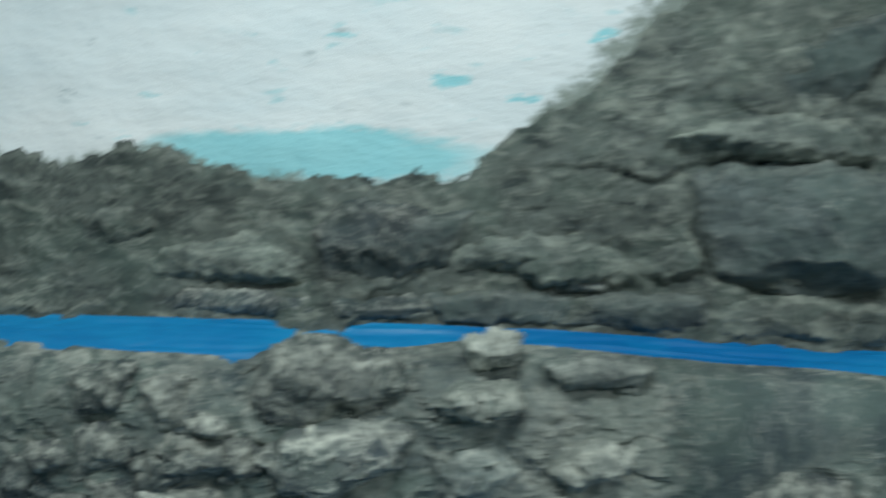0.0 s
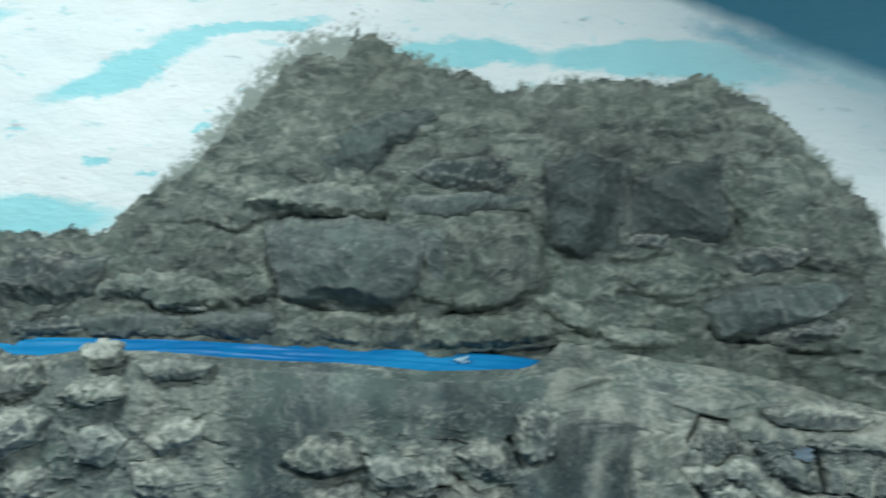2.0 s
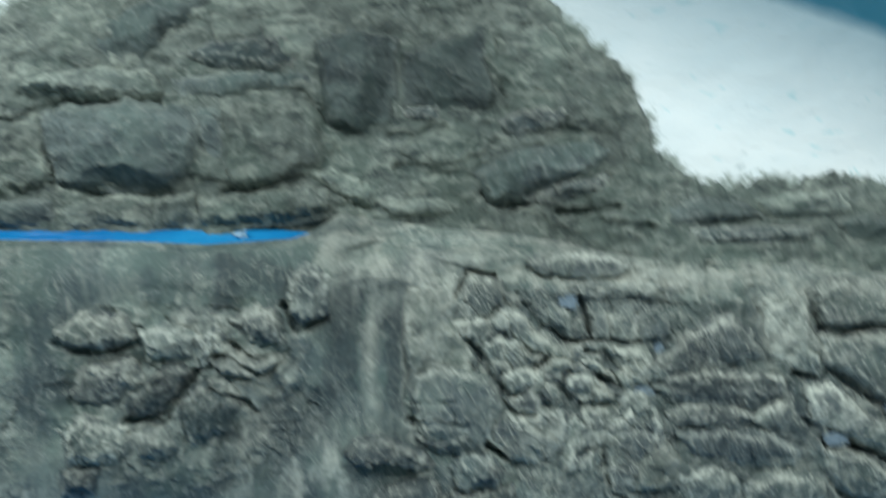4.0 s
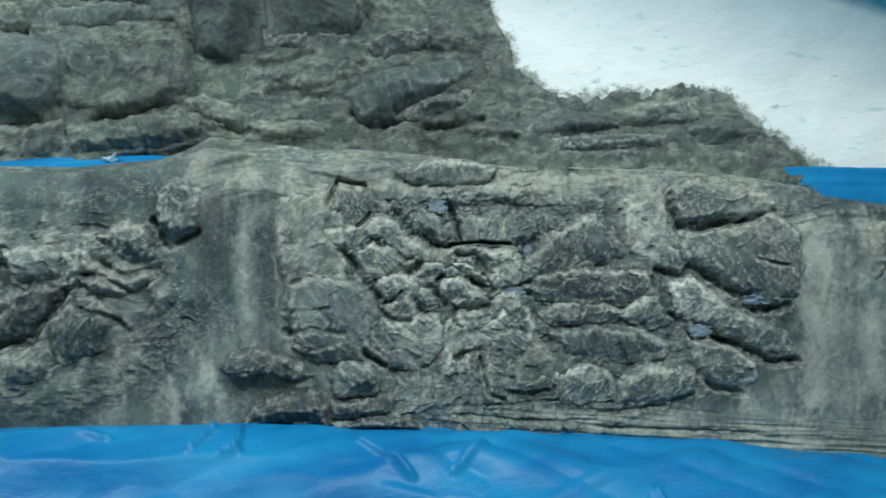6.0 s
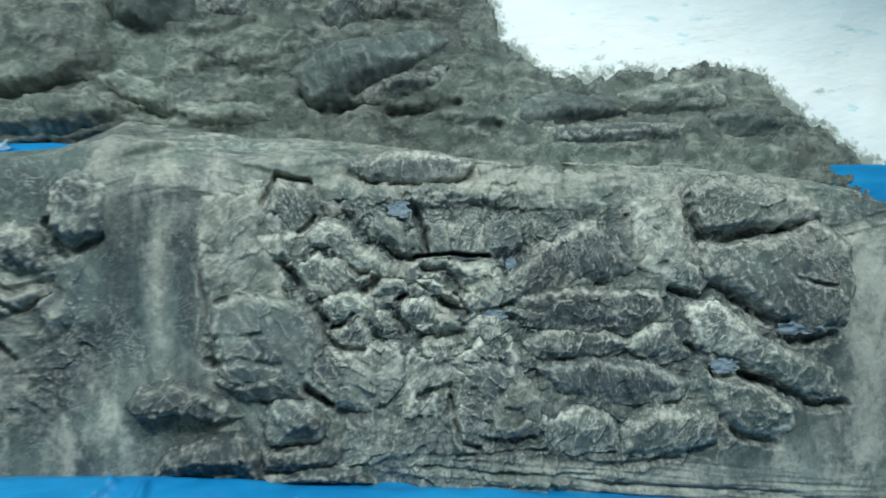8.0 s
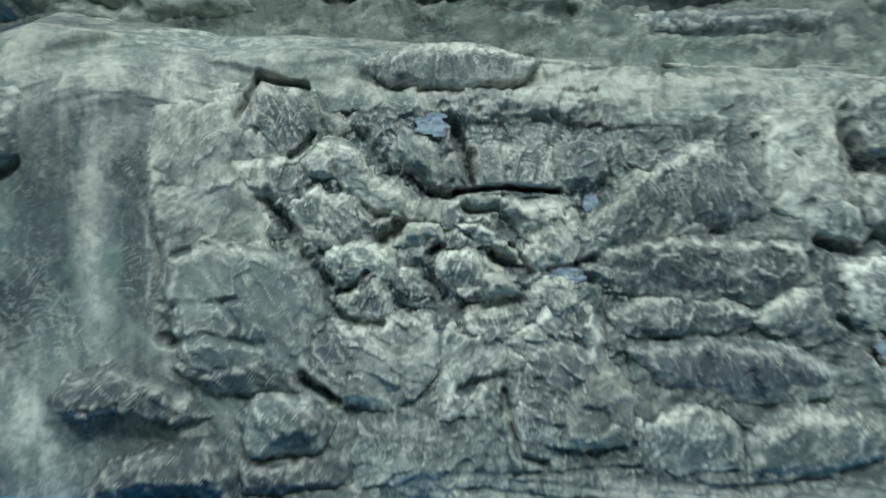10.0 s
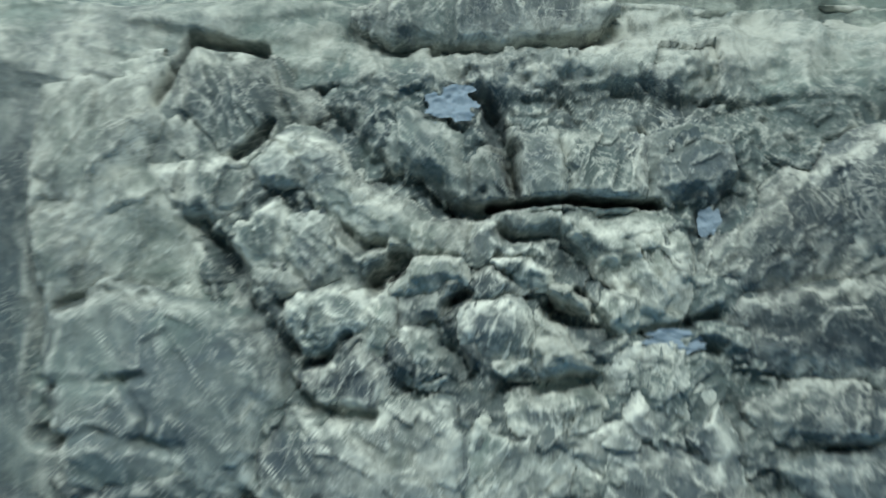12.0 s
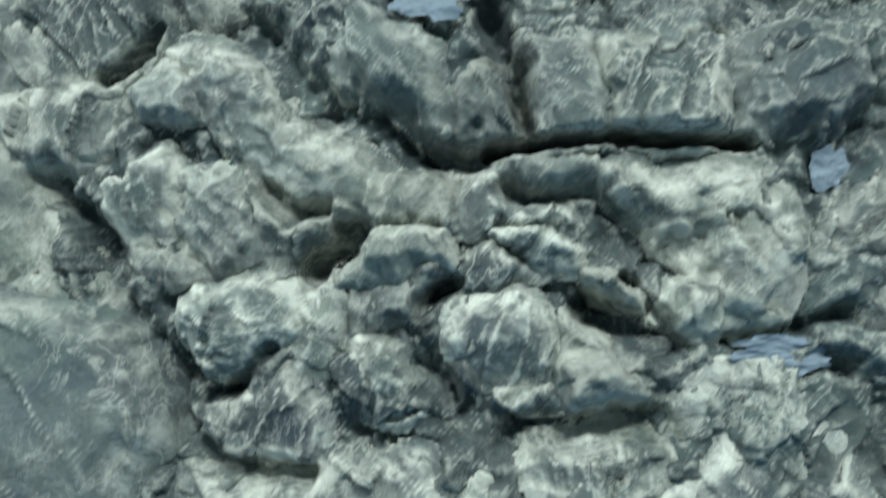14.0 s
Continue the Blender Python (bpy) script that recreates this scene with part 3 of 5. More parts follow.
cream([(-0.079, 0.296), (0.052, 0.345), (0.048, 0.224), (-0.067, 0.229)])
cream([(-0.445, 0.734), (-0.134, 0.808), (0.158, 0.858), (0.304, 0.814), (0.009, 0.765), (-0.278, 0.73)])
cream([(-1.845, 0.751), (-1.619, 0.821), (-1.62, 0.449), (-1.685, 0.446), (-1.896, 0.594)])
cream([(-0.662, 0.829), (-0.518, 0.804), (-0.569, 0.572), (-0.64, 0.708)])
cream([(-0.516, 0.774), (-0.329, 0.812), (-0.311, 0.536), (-0.423, 0.531)])
cream([(-0.68, 0.888), (-0.46, 0.897), (-0.172, 0.833), (-0.454, 0.792)])
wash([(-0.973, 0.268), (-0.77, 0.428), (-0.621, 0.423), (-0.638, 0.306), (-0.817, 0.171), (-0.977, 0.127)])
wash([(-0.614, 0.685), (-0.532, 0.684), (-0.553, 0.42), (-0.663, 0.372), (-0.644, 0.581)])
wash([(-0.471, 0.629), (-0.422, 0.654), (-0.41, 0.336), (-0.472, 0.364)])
cream([(1.196, 0.613), (1.336, 0.552), (1.327, 0.352), (1.214, 0.299), (1.163, 0.244), (1.22, 0.441)])
cream([(1.095, 0.162), (1.324, 0.295), (1.31, 0.01), (1.073, 0.037)])
cream([(-2.174, 0.554), (-2.125, 0.579), (-2.165, 0.395), (-2.202, 0.393)])
cream([(-1.906, 0.611), (-1.864, 0.624), (-1.877, 0.5), (-1.913, 0.476)])
cream([(-1.637, 0.645), (-1.596, 0.658), (-1.595, 0.423), (-1.63, 0.422)])
cream([(-1.967, 0.862), (-1.909, 0.869), (-1.91, 0.804), (-1.957, 0.742)])
cream([(-2.381, 0.813), (-2.227, 0.808), (-2.133, 0.757), (-2.252, 0.73), (-2.371, 0.747)])
cream([(-2.637, 0.74), (-2.545, 0.756), (-2.533, 0.649), (-2.612, 0.645)])
cream([(-1.782, 0.727), (-1.495, 0.804), (-1.597, 0.702), (-1.736, 0.674)])
cream([(1.193, 0.313), (1.524, 0.313), (1.511, 0.084), (1.341, -0.003), (1.2, 0.102)])
cream([(1.244, 0.57), (1.356, 0.582), (1.308, 0.388), (1.234, 0.392)])
cream([(1.41, 0.547), (1.503, 0.544), (1.474, 0.364), (1.409, 0.367)])
cream([(0.268, 0.064), (1.504, -0.03), (1.497, -0.144), (1.008, -0.094), (0.485, -0.012)])
cream([(-0.114, 0.727), (0.351, 0.728), (0.627, 0.751), (0.73, 0.7), (0.348, 0.665), (0.047, 0.673)])

# front rock: face, rounded top and ledge
TOP_X = [-3.4, -2.79, -2.45, -2.36, -2.18, -1.98, -1.72, -1.49, -1.2, -1.0, -0.75, -0.62, -0.33, 0.0, 0.5, 1.06, 1.25, 1.56, 2.4]
TOP_Z = [0.73, 0.73, 0.735, 0.768, 0.762, 0.795, 0.79, 0.785, 0.78, 0.77, 0.785, 0.82, 0.77, 0.76, 0.72, 0.69, 0.64, 0.57, 0.5]
FOOT_X, FOOT_Z = [-3.4, -1.14, -0.53, 0.13, 0.83, 1.52, 2.4], [0.09, 0.09, 0.06, 0.0, -0.08, -0.19, -0.3]


def broken_part(x, z):
    """1 where the coat is broken rock, 0 where it is brushed smooth."""
    part_of = 1.3 * smooth(0.0, 0.22, 1.0 - np.hypot((x - 0.40) / 0.82, (z - 0.36) / 0.42)) + 1.0 * smooth(-1.45, -1.6, x)
    part_of = part_of + 1.0 * smooth(0.0, 0.3, 1 - np.hypot((x + 1.05) / 0.46, (z - 0.42) / 0.32))
    return np.clip(part_of + 0.5 * smooth(0.25, 0.45, vnoise(x * 3.1, z * 3.1, 31)), 0, 1)


def front_low(x, z):
    return 0.022 * fbm(x * 4, z * 4, 21, 3)


def front_rough(x, z):
    """Relief of the cement coat: smooth brushed areas, broken areas, the hollow that holds the stones, and cracks."""
    broken = broken_part(x, z)
    h = front_low(x, z) + 0.005 * fbm(x * 22, z * 12, 25)
    wx, wz = x + 0.03 * fbm(x * 16, z * 16, 35, 3), z + 0.03 * fbm(x * 16, z * 16, 36, 3)
    h += broken * (0.034 * (0.16 - np.abs(fbm(x * 8, z * 8, 26, 5, 0.55))) + 0.014 * facets(wx * 13, wz * 13, 27) + 0.005 * facets(wx * 37, wz * 37, 28) + 0.002 * facets(wx * 80, wz * 80, 30))
    centre = smooth(0, 0.3, 1.2 - np.hypot((x - 0.1) / 0.4, (z - 0.47) / 0.26))
    h += centre * (0.009 * facets(wx * 31, wz * 40, 81) + 0.005 * facets(wx * 75, wz * 75, 82) + 0.014 * (0.12 - np.abs(fbm(x * 21, z * 21, 83, 4))))
    h += 0.034 * smooth(-0.75, -0.45, x) * smooth(0.0, 0.06, z - np.interp(x, TOP_X, TOP_Z) + 0.14) * fbm(x * 4, z * 20 + 3 * fbm(x * 2, z * 2, 61, 2), 29, 4)
    foot = np.interp(x, FOOT_X, FOOT_Z)
    layers = smooth(-0.1, 0.15, x) * (1 - smooth(0.06, 0.16, z - foot))
    h += layers * 0.016 * (0.2 - np.abs(fbm(x * 3, (z + 0.11 * x) * 55, 37, 3)))
    h = carve(h, x, z, front_grooves)
    return h


s = np.concatenate([np.linspace(0, 1, 360), np.linspace(1.006, 1.6, 60)])
cols = np.concatenate([np.arange(-5.15, -3.2, 0.02), np.arange(-3.2, -0.8, 0.008), np.arange(-0.8, -0.24, 0.0035), np.arange(-0.24, 0.42, 0.0022), np.arange(0.42, 1.2, 0.0035), np.arange(1.2, 2.4, 0.008), np.arange(2.4, 4.16, 0.02)])
cols = cols[np.append(True, np.diff(cols) > 0.001)]
gx, gs = np.meshgrid(cols, s)
top, foot = np.interp(gx, TOP_X, TOP_Z), np.interp(gx, FOOT_X, FOOT_Z) - 0.08
gz = foot + (top - foot) * np.minimum(gs, 1)
ledge = 0.05 + 0.45 * smooth(-0.72, -0.45, gx) * (1 - smooth(1.1, 1.4, gx))
over = np.maximum(gs - 1, 0) / 0.6
pts = front_point(gx, gz, front_rough(gx, gz + over * ledge))
pts[..., 1] += over * (ledge + 0.05) + 0.04 * np.clip((gs - 0.9) / 0.1, 0, 1) ** 2
pts[..., 2] += 0.10 * over * ledge - np.where(ledge < 0.3, 0.35, 0.1) * np.maximum(over - 0.5, 0) ** 1.2
front_rock = new("front_rock")
face = sheet("rock_face", pts, np.ones(gx.shape, bool), ROCK_WALL, front_rock)


def blot(x, z, rx, rz):
    return np.clip(1.4 - np.hypot((gx - x) / rx, (gz - z) / rz) + 0.5 * fbm(gx * 9, gz * 6, 71, 3), 0, 1)


slate = np.maximum.reduce([blot(-1.23, 0.76, 0.42, 0.12), blot(-1.45, 0.45, 0.07, 0.35), blot(-0.69, 0.42, 0.12, 0.16), blot(-0.58, 0.54, 0.055, 0.22),
                           blot(-0.45, 0.52, 0.05, 0.24), blot(1.40, 0.62, 0.35, 0.06), blot(-1.05, 0.16, 0.16, 0.08), 0.75 * blot(0.1, 0.47, 0.36, 0.23), 0.45 * blot(0.6, 0.36, 0.34, 0.24)])
# the slate ground between the stones of the broken face, the joints' shade in its tone
FIELD = [(-0.223, 0.703), (0.3, 0.65), (0.757, 0.625), (0.807, 0.694), (1.168, 0.586), (1.223, 0.355), (1.18, 0.129), (0.842, 0.046), (0.205, 0.079), (0.045, 0.115), (-0.097, 0.189), (-0.206, 0.354), (-0.256, 0.556)]
drip = np.maximum.reduce([blot(1.26, 0.19, 0.07, 0.17), blot(1.24, 0.45, 0.07, 0.16), blot(1.02, 0.6, 0.16, 0.035), blot(0.98, 0.72, 0.12, 0.03), blot(1.43, 0.3, 0.03, 0.3), blot(-0.86, 0.3, 0.05, 0.14), blot(-0.62, 0.2, 0.10, 0.07), blot(-0.95, 0.56, 0.10, 0.05), blot(-1.59, 0.53, 0.022, 0.2), blot(-0.52, 0.46, 0.020, 0.17), blot(-0.625, 0.65, 0.018, 0.09), blot(-0.37, 0.6, 0.05, 0.13),
                          blot(1.46, 0.46, 0.022, 0.10), blot(1.28, 0.38, 0.05, 0.16), blot(-0.9, 0.25, 0.07, 0.10), blot(0.66, 0.58, 0.04, 0.13),
                          blot(0.18, 0.25, 0.02, 0.11), blot(-0.45, 0.80, 0.16, 0.018), blot(0.5, 0.74, 0.35, 0.015), blot(-1.75, 0.5, 0.05, 0.15), blot(-0.67, 0.3, 0.05, 0.08), blot(0.35, 0.705, 0.8, 0.035), blot(0.85, 0.66, 0.3, 0.05), blot(1.05, 0.55, 0.1, 0.1)])
drip = np.maximum(drip, np.where(gs > 1, 0.75 * np.clip(0.5 + fbm(gx * 5, gs * 9, 73, 4), 0, 1), 0))
for key, values in (("brushed", (1 - broken_part(gx, gz)) * (gs < 1)), ("slate", slate), ("drip", drip), ("wash", np.maximum(tone_of(shade_washes, gx, gz, 72), 0.75 * tone_of([FIELD], gx, gz, 76)) * (gs < 1)), ("cream", tone_of(creams, gx, gz, 74) * (gs < 1))):
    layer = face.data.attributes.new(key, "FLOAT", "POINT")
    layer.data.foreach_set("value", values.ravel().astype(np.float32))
tagged(front_rock, "sculpted cement rock ledge painted grey with pale streaks", "rock wall")

# plastic sheets
CREASES = [[(-0.537, -0.153), (-0.606, -0.22), (-0.661, -0.302)], [(-0.532, -0.168), (-0.541, -0.307), (-0.573, -0.311)], [(-0.205, -0.261), (-0.07, -0.389)], [(0.611, -0.432), (0.622, -0.528)], [(0.147, -0.285), (0.039, -0.378)], [(-1.114, -0.12), (-0.884, -0.231)]]
gx, gu = np.meshgrid(np.concatenate([np.arange(-5.15, -3.4, 0.03), np.arange(-3.4, 2.4, 0.008), np.arange(2.4, 4.16, 0.03)]), np.linspace(0, 1, 130))
foot = np.interp(gx, FOOT_X, FOOT_Z)
fold = 0.05 * (0.5 - np.abs(fbm(gx * 1.7 + gu * 3, gu * 5 - gx * 0.6, 41, 2))) + 0.03 * np.abs(vnoise(gx * 4 - gu * 9, gu * 4 + gx * 3, 43)) + 0.02 * np.abs(vnoise(gx * 5 + gu * 12, gu * 3 - gx * 2, 45))
py = front_y(foot) + 0.02 - 0.98 * gu
pz = foot + 0.022 - (foot + 0.33) * smooth(0.12, 0.75, gu) * 1.0 + fold * smooth(0, 0.06, gu)
for crease in CREASES:
    for (ax, ay), (bx, by) in zip(crease, crease[1:]):
        u = np.clip(((gx - ax) * (bx - ax) + (py - ay) * (by - ay)) / ((bx - ax) ** 2 + (by - ay) ** 2), 0, 1)
        side = np.hypot(gx - ax - u * (bx - ax), py - ay - u * (by - ay))
        pz = pz + 0.026 * np.clip(1 - side / 0.016, 0, 1) ** 1.2 * smooth(0.04, 0.12, gu)
tagged(sheet("plastic_sheet", np.stack([gx, py, pz], -1), np.ones(gx.shape, bool), FILM), "creased blue plastic sheet spread below the rock ledge", "plastic sheet")


def gap_sheet(x0, x1, reach, drop, label):
    """A strip of plastic that lies in the gap between the front rock and the back wall."""
    gx, gu = np.meshgrid(np.concatenate([np.arange(x0, -3.4, 0.03), np.arange(max(x0, -3.4), min(x1, 2.4), 0.008), np.arange(2.4, x1, 0.03)]), np.linspace(0, 1, 60))
    base = np.interp(gx, [-3.5, -2.9, -2.3, -1.8, -0.8, 0.6, 1.3, 2.3], [0.745, 0.745, 0.768, 0.778, 0.779, 0.70, 0.705, 0.66])
    crease = 0.012 * (0.3 - np.abs(fbm(gx * 2.2 + gu * 1.5, gu * 6 - gx * 1.2, 53, 2))) + 0.004 * np.abs(vnoise(gx * 14 + gu * 6, gu * 5 + gx * 3, 54))
    py = back_y(gx, base) - 0.012 - reach * gu
    pz = base - drop * gu + crease - 0.03 * smooth(0.6, 1, gu)
    tagged(sheet("plastic_sheet", np.stack([gx, py, pz], -1), np.ones(gx.shape, bool), FILM), label, "plastic sheet")


gap_sheet(-5.15, -0.5, 0.16, 0.03, "narrow blue plastic sheet in the gap behind the rock")
gap_sheet(1.2, 4.15, 0.09, 0.20, "blue plastic sheet end tucked behind the ledge")


def knot(x, y, z):
    """A twisted tuft of film where the strip is tied off."""
    bm = bmesh.new()
    for turn, length in ((-70, 0.03), (-25, 0.018), (35, 0.032), (80, 0.022)):
        grown = bmesh.ops.create_cone(bm, cap_ends=True, segments=7, radius1=0.009, radius2=0.002, depth=length)
        m = Matrix.Translation((x, y, z)) @ pose(0, 0, 0, 20, turn, 0) @ Matrix.Translation((0, 0, length / 2))
        bmesh.ops.transform(bm, matrix=m, verts=grown["verts"])
    for v in bm.verts:
        v.co += 0.006 * noise.noise_vector(v.co * 60)
    mesh = bpy.data.meshes.new("knot")
    bm.to_mesh(mesh)
    mesh.materials.append(KNOT)
    tagged(new("film_knot", mesh), "twisted pale blue film knot on the plastic strip", "plastic knot")


def scrap(x, z, wide, tall, deep):
    """A crumpled bit of pale blue film stuck in a crack."""
    gx, gz = np.meshgrid(np.linspace(-1, 1, 70), np.linspace(-1, 1, 50))
    h = 0.09 * wide * fbm(gx * 2, gz * 2, int(x * 100) + 60, 3) - deep
    ragged = np.hypot(gx, gz) + 0.5 * fbm(gx * 3, gz * 3, int(z * 90) + 5, 2)
    ob = sheet("film_scrap", front_point(x + gx * wide / 2, z + gz * tall / 2, h), ragged < 0.95, SCRAP)
    tagged(ob, "crumpled pale blue film scrap stuck in a crack", "plastic scrap", "film scraps in the cracks")


KNOT = plain("whitish_blue_film", (0.45, 0.62, 0.74), 0.45)
SCRAP = plain("pale_blue_film", (0.19, 0.245, 0.295), 0.6)
knot(-0.906, 0.262, 0.777)
scrap(0.057, 0.648, 0.06, 0.045, -0.011)
scrap(0.325, 0.519, 0.03, 0.03, 0.0)
scrap(0.279, 0.402, 0.07, 0.026, -0.009)
scrap(1.053, 0.344, 0.12, 0.04, -0.018)
scrap(0.848, 0.263, 0.08, 0.035, -0.018)

# ---- stones ----
count = [0]


def stone(parent, place, corners, depth, mat, res=0.005, brow=None, lean=(0, 0), flutes=None, plain_face=False):
    """One carved stone: a ragged outline, steep broken sides, and a face of a few flat cuts that leans as a whole.
    flutes: the angle and number of chisel furrows down the face; plain_face: smooth plaster with few chips."""
    count[0] += 1
    n = count[0] * 7
    dice = np.random.default_rng(n)
    (ax, az), (bx, bz) = np.min(corners, 0), np.max(corners, 0)
    wide = min(bx - ax, bz - az)
    gx, gz = np.meshgrid(np.arange(ax - 0.02, bx + 0.02, res), np.arange(az - 0.02, bz + 0.02, res))
    ragged = 2.0 if 0.0038 < res and place is front_point else 1.0
    jag = 0.05 * ragged * wide * fbm(gx * 3.4 / wide, gz * 3.4 / wide, n, 4, 0.6) + 0.03 * wide * facets(gx * 6 / wide, gz * 6 / wide, n + 1)
    d = inside(corners, gx, gz) + jag + 0.03 * wide + 0.005
    side = (min(0.33 * wide, 0.04) if 0.0038 < res and place is front_point else min(0.26 * wide, 0.028)) * (1 + 0.9 * fbm(gx * 5 / wide, gz * 5 / wide, n + 11, 3))
    dome = 1 - (1 - np.clip(d / np.maximum(side, 0.002), 0, 1)) ** 1.25
    u = 2 * (gx - (ax + bx) / 2) / (bx - ax) + 0.14 * fbm(gx * 3 / wide, gz * 3 / wide, n + 3, 4)
    v = 2 * (gz - (az + bz) / 2) / (bz - az) + 0.14 * fbm(gx * 3 / wide, gz * 3 / wide, n + 4, 4)
    cut = np.full(gx.shape, 1.1)
    for k in range(4 if plain_face else 9):
        a, slope = dice.uniform(0, 6.283), dice.uniform(0.25, 1.35)
        cut = np.minimum(cut, dice.uniform(0.85, 1.3) - slope * (u * np.cos(a) + v * np.sin(a)) * 0.7)
    cut = np.clip(cut, 0.35, 2) + lean[0] * u + lean[1] * v
    if brow is not None:
        # a sloping top that stands out to a brow and falls away below it
        cut = np.minimum(cut, np.minimum(1.3 - 0.75 * (v - brow), 1.3 + 1.5 * (v - brow)))
        cut = np.clip(cut, 0.12, 2)
    h = (0.68 * depth if res < 0.003 else depth) * dome * cut
    if flutes:
        across = (gx * math.sin(flutes[0]) + gz * math.cos(flutes[0])) / wide + 0.12 * fbm(gx * 2 / wide, gz * 2 / wide, n + 7, 3)
        h -= 0.16 * depth * dome * np.abs((across * flutes[1]) % 1 - 0.4) * (1 + 1.2 * fbm(gx * 3 / wide, gz * 3 / wide, n + 10, 2))
    wx, wz = gx + 0.008 * fbm(gx * 22, gz * 22, 38, 3), gz + 0.008 * fbm(gx * 22, gz * 22, 39, 3)
    fine = (1.0 if res < 0.003 else 0.75 if place is front_point else 0.6) * (0.45 if plain_face else 1.0)
    turn = dice.uniform(-1.2, 1.2)
    slant = wx * math.sin(turn) - wz * math.cos(turn)
    h += dome * fine * (0.010 * facets(wx * 17 + n, slant * 24, n + 6, 2.2) + 0.004 * facets(slant * 60, wx * 38 + n, n + 8, 1.8)
                        + 0.003 * (0.15 - np.abs(fbm(gx * 16, gz * 16, n + 9, 4))) + 0.0016 * fbm(slant * 80, gx * 50, n + 5, 3, 0.6))
    h = np.where(d < 0, -0.02, h) + (front_low if place is front_point else back_low)(gx, gz)
    if place is front_point:
        h = carve(h, gx, gz, front_grooves)
    rim = np.exp(-((d - 0.6 * side) / (0.0075 if place is front_point else 0.008)) ** 2) * np.clip(0.65 + 1.3 * fbm(gx * 14, gz * 14, n + 12, 3) + 0.25 * v, 0, 1)
    sheet("stone", place(gx, gz, h), d > -1.6 * res, mat, parent, layers={"rim": rim, "wash": tone_of(shade_washes, gx, gz, 72) if place is front_point else 0 * gx,
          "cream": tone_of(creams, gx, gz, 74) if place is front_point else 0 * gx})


stone(front_rock, front_point, [(-2.411, 0.722), (-2.374, 0.789), (-2.314, 0.829), (-2.221, 0.811), (-2.128, 0.793), (-2.094, 0.745), (-2.201, 0.697), (-2.307, 0.66), (-2.401, 0.678)], 0.055, ROCK_STONE, 0.004)
stone(front_rock, front_point, [(-2.053, 0.719), (-1.995, 0.759), (-1.88, 0.758), (-1.864, 0.727), (-1.961, 0.696)], 0.075, ROCK_PALE, 0.004, lean=(0, -0.3))
stone(front_rock, front_point, [(-2.395, 0.584), (-2.334, 0.641), (-2.205, 0.68), (-2.089, 0.652), (-2.114, 0.596), (-2.208, 0.548), (-2.268, 0.506), (-2.35, 0.53)], 0.075, ROCK_STONE, 0.004, lean=(0, -0.3))
stone(front_rock, front_point, [(-1.807, 0.605), (-1.726, 0.663), (-1.617, 0.668), (-1.634, 0.623), (-1.749, 0.574)], 0.055, ROCK_STONE, 0.004, lean=(0, -0.2))
stone(front_rock, front_point, [(-1.824, 0.805), (-1.732, 0.825), (-1.617, 0.814), (-1.64, 0.786), (-1.778, 0.769)], 0.03, ROCK_SAGE, 0.004)
stone(front_rock, front_point, [(-1.985, 0.843), (-1.927, 0.861), (-1.881, 0.852), (-1.893, 0.808), (-1.963, 0.795)], 0.03, ROCK_PALE, 0.004)
stone(front_rock, front_point, [(-2.478, 0.618), (-2.418, 0.621), (-2.397, 0.555), (-2.481, 0.528)], 0.05, ROCK_STONE, 0.004)
stone(front_rock, front_point, [(-2.484, 0.46), (-2.387, 0.487), (-2.317, 0.446), (-2.415, 0.395), (-2.487, 0.403)], 0.05, ROCK_DARK, 0.004)
stone(front_rock, front_point, [(-2.273, 0.445), (-2.188, 0.516), (-2.093, 0.498), (-2.107, 0.43), (-2.215, 0.402)], 0.04, ROCK_STONE, 0.004)
stone(front_rock, front_point, [(-2.036, 0.61), (-1.918, 0.659), (-1.872, 0.595), (-1.931, 0.525), (-2.013, 0.533)], 0.03, ROCK_SAGE, 0.004)
stone(front_rock, front_point, [(-1.847, 0.531), (-1.731, 0.547), (-1.684, 0.494), (-1.754, 0.434), (-1.836, 0.453)], 0.035, ROCK_STONE, 0.004)
stone(front_rock, front_point, [(-1.399, 0.581), (-1.335, 0.625), (-1.211, 0.624), (-1.182, 0.564), (-1.261, 0.528), (-1.369, 0.536)], 0.055, ROCK_STONE, 0.004, lean=(0, -0.3))
stone(front_rock, front_point, [(-1.17, 0.577), (-1.075, 0.598), (-1.006, 0.56), (-1.031, 0.501), (-1.141, 0.502)], 0.04, ROCK_SAGE, 0.004)
stone(front_rock, front_point, [(-1.014, 0.56), (-0.95, 0.59), (-0.92, 0.53), (-1.0, 0.47)], 0.04, ROCK_STONE, 0.004)
stone(front_rock, front_point, [(-0.913, 0.607), (-0.834, 0.644), (-0.772, 0.621), (-0.758, 0.547), (-0.852, 0.547)], 0.065, ROCK_STONE, 0.004, lean=(0, -0.3))
stone(front_rock, front_point, [(-0.746, 0.711), (-0.69, 0.754), (-0.636, 0.725), (-0.642, 0.621), (-0.709, 0.589), (-0.745, 0.629)], 0.075, ROCK_SAGE, 0.004, lean=(0, -0.3), plain_face=True)
stone(front_rock, front_point, [(-0.982, 0.501), (-0.855, 0.53), (-0.761, 0.499), (-0.841, 0.454), (-0.936, 0.463)], 0.045, ROCK_DARK, 0.004)
stone(front_rock, front_point, [(-1.218, 0.385), (-1.09, 0.489), (-1.012, 0.473), (-1.126, 0.346), (-1.188, 0.347)], 0.055, ROCK_DARK, 0.004, lean=(0, 0.2))
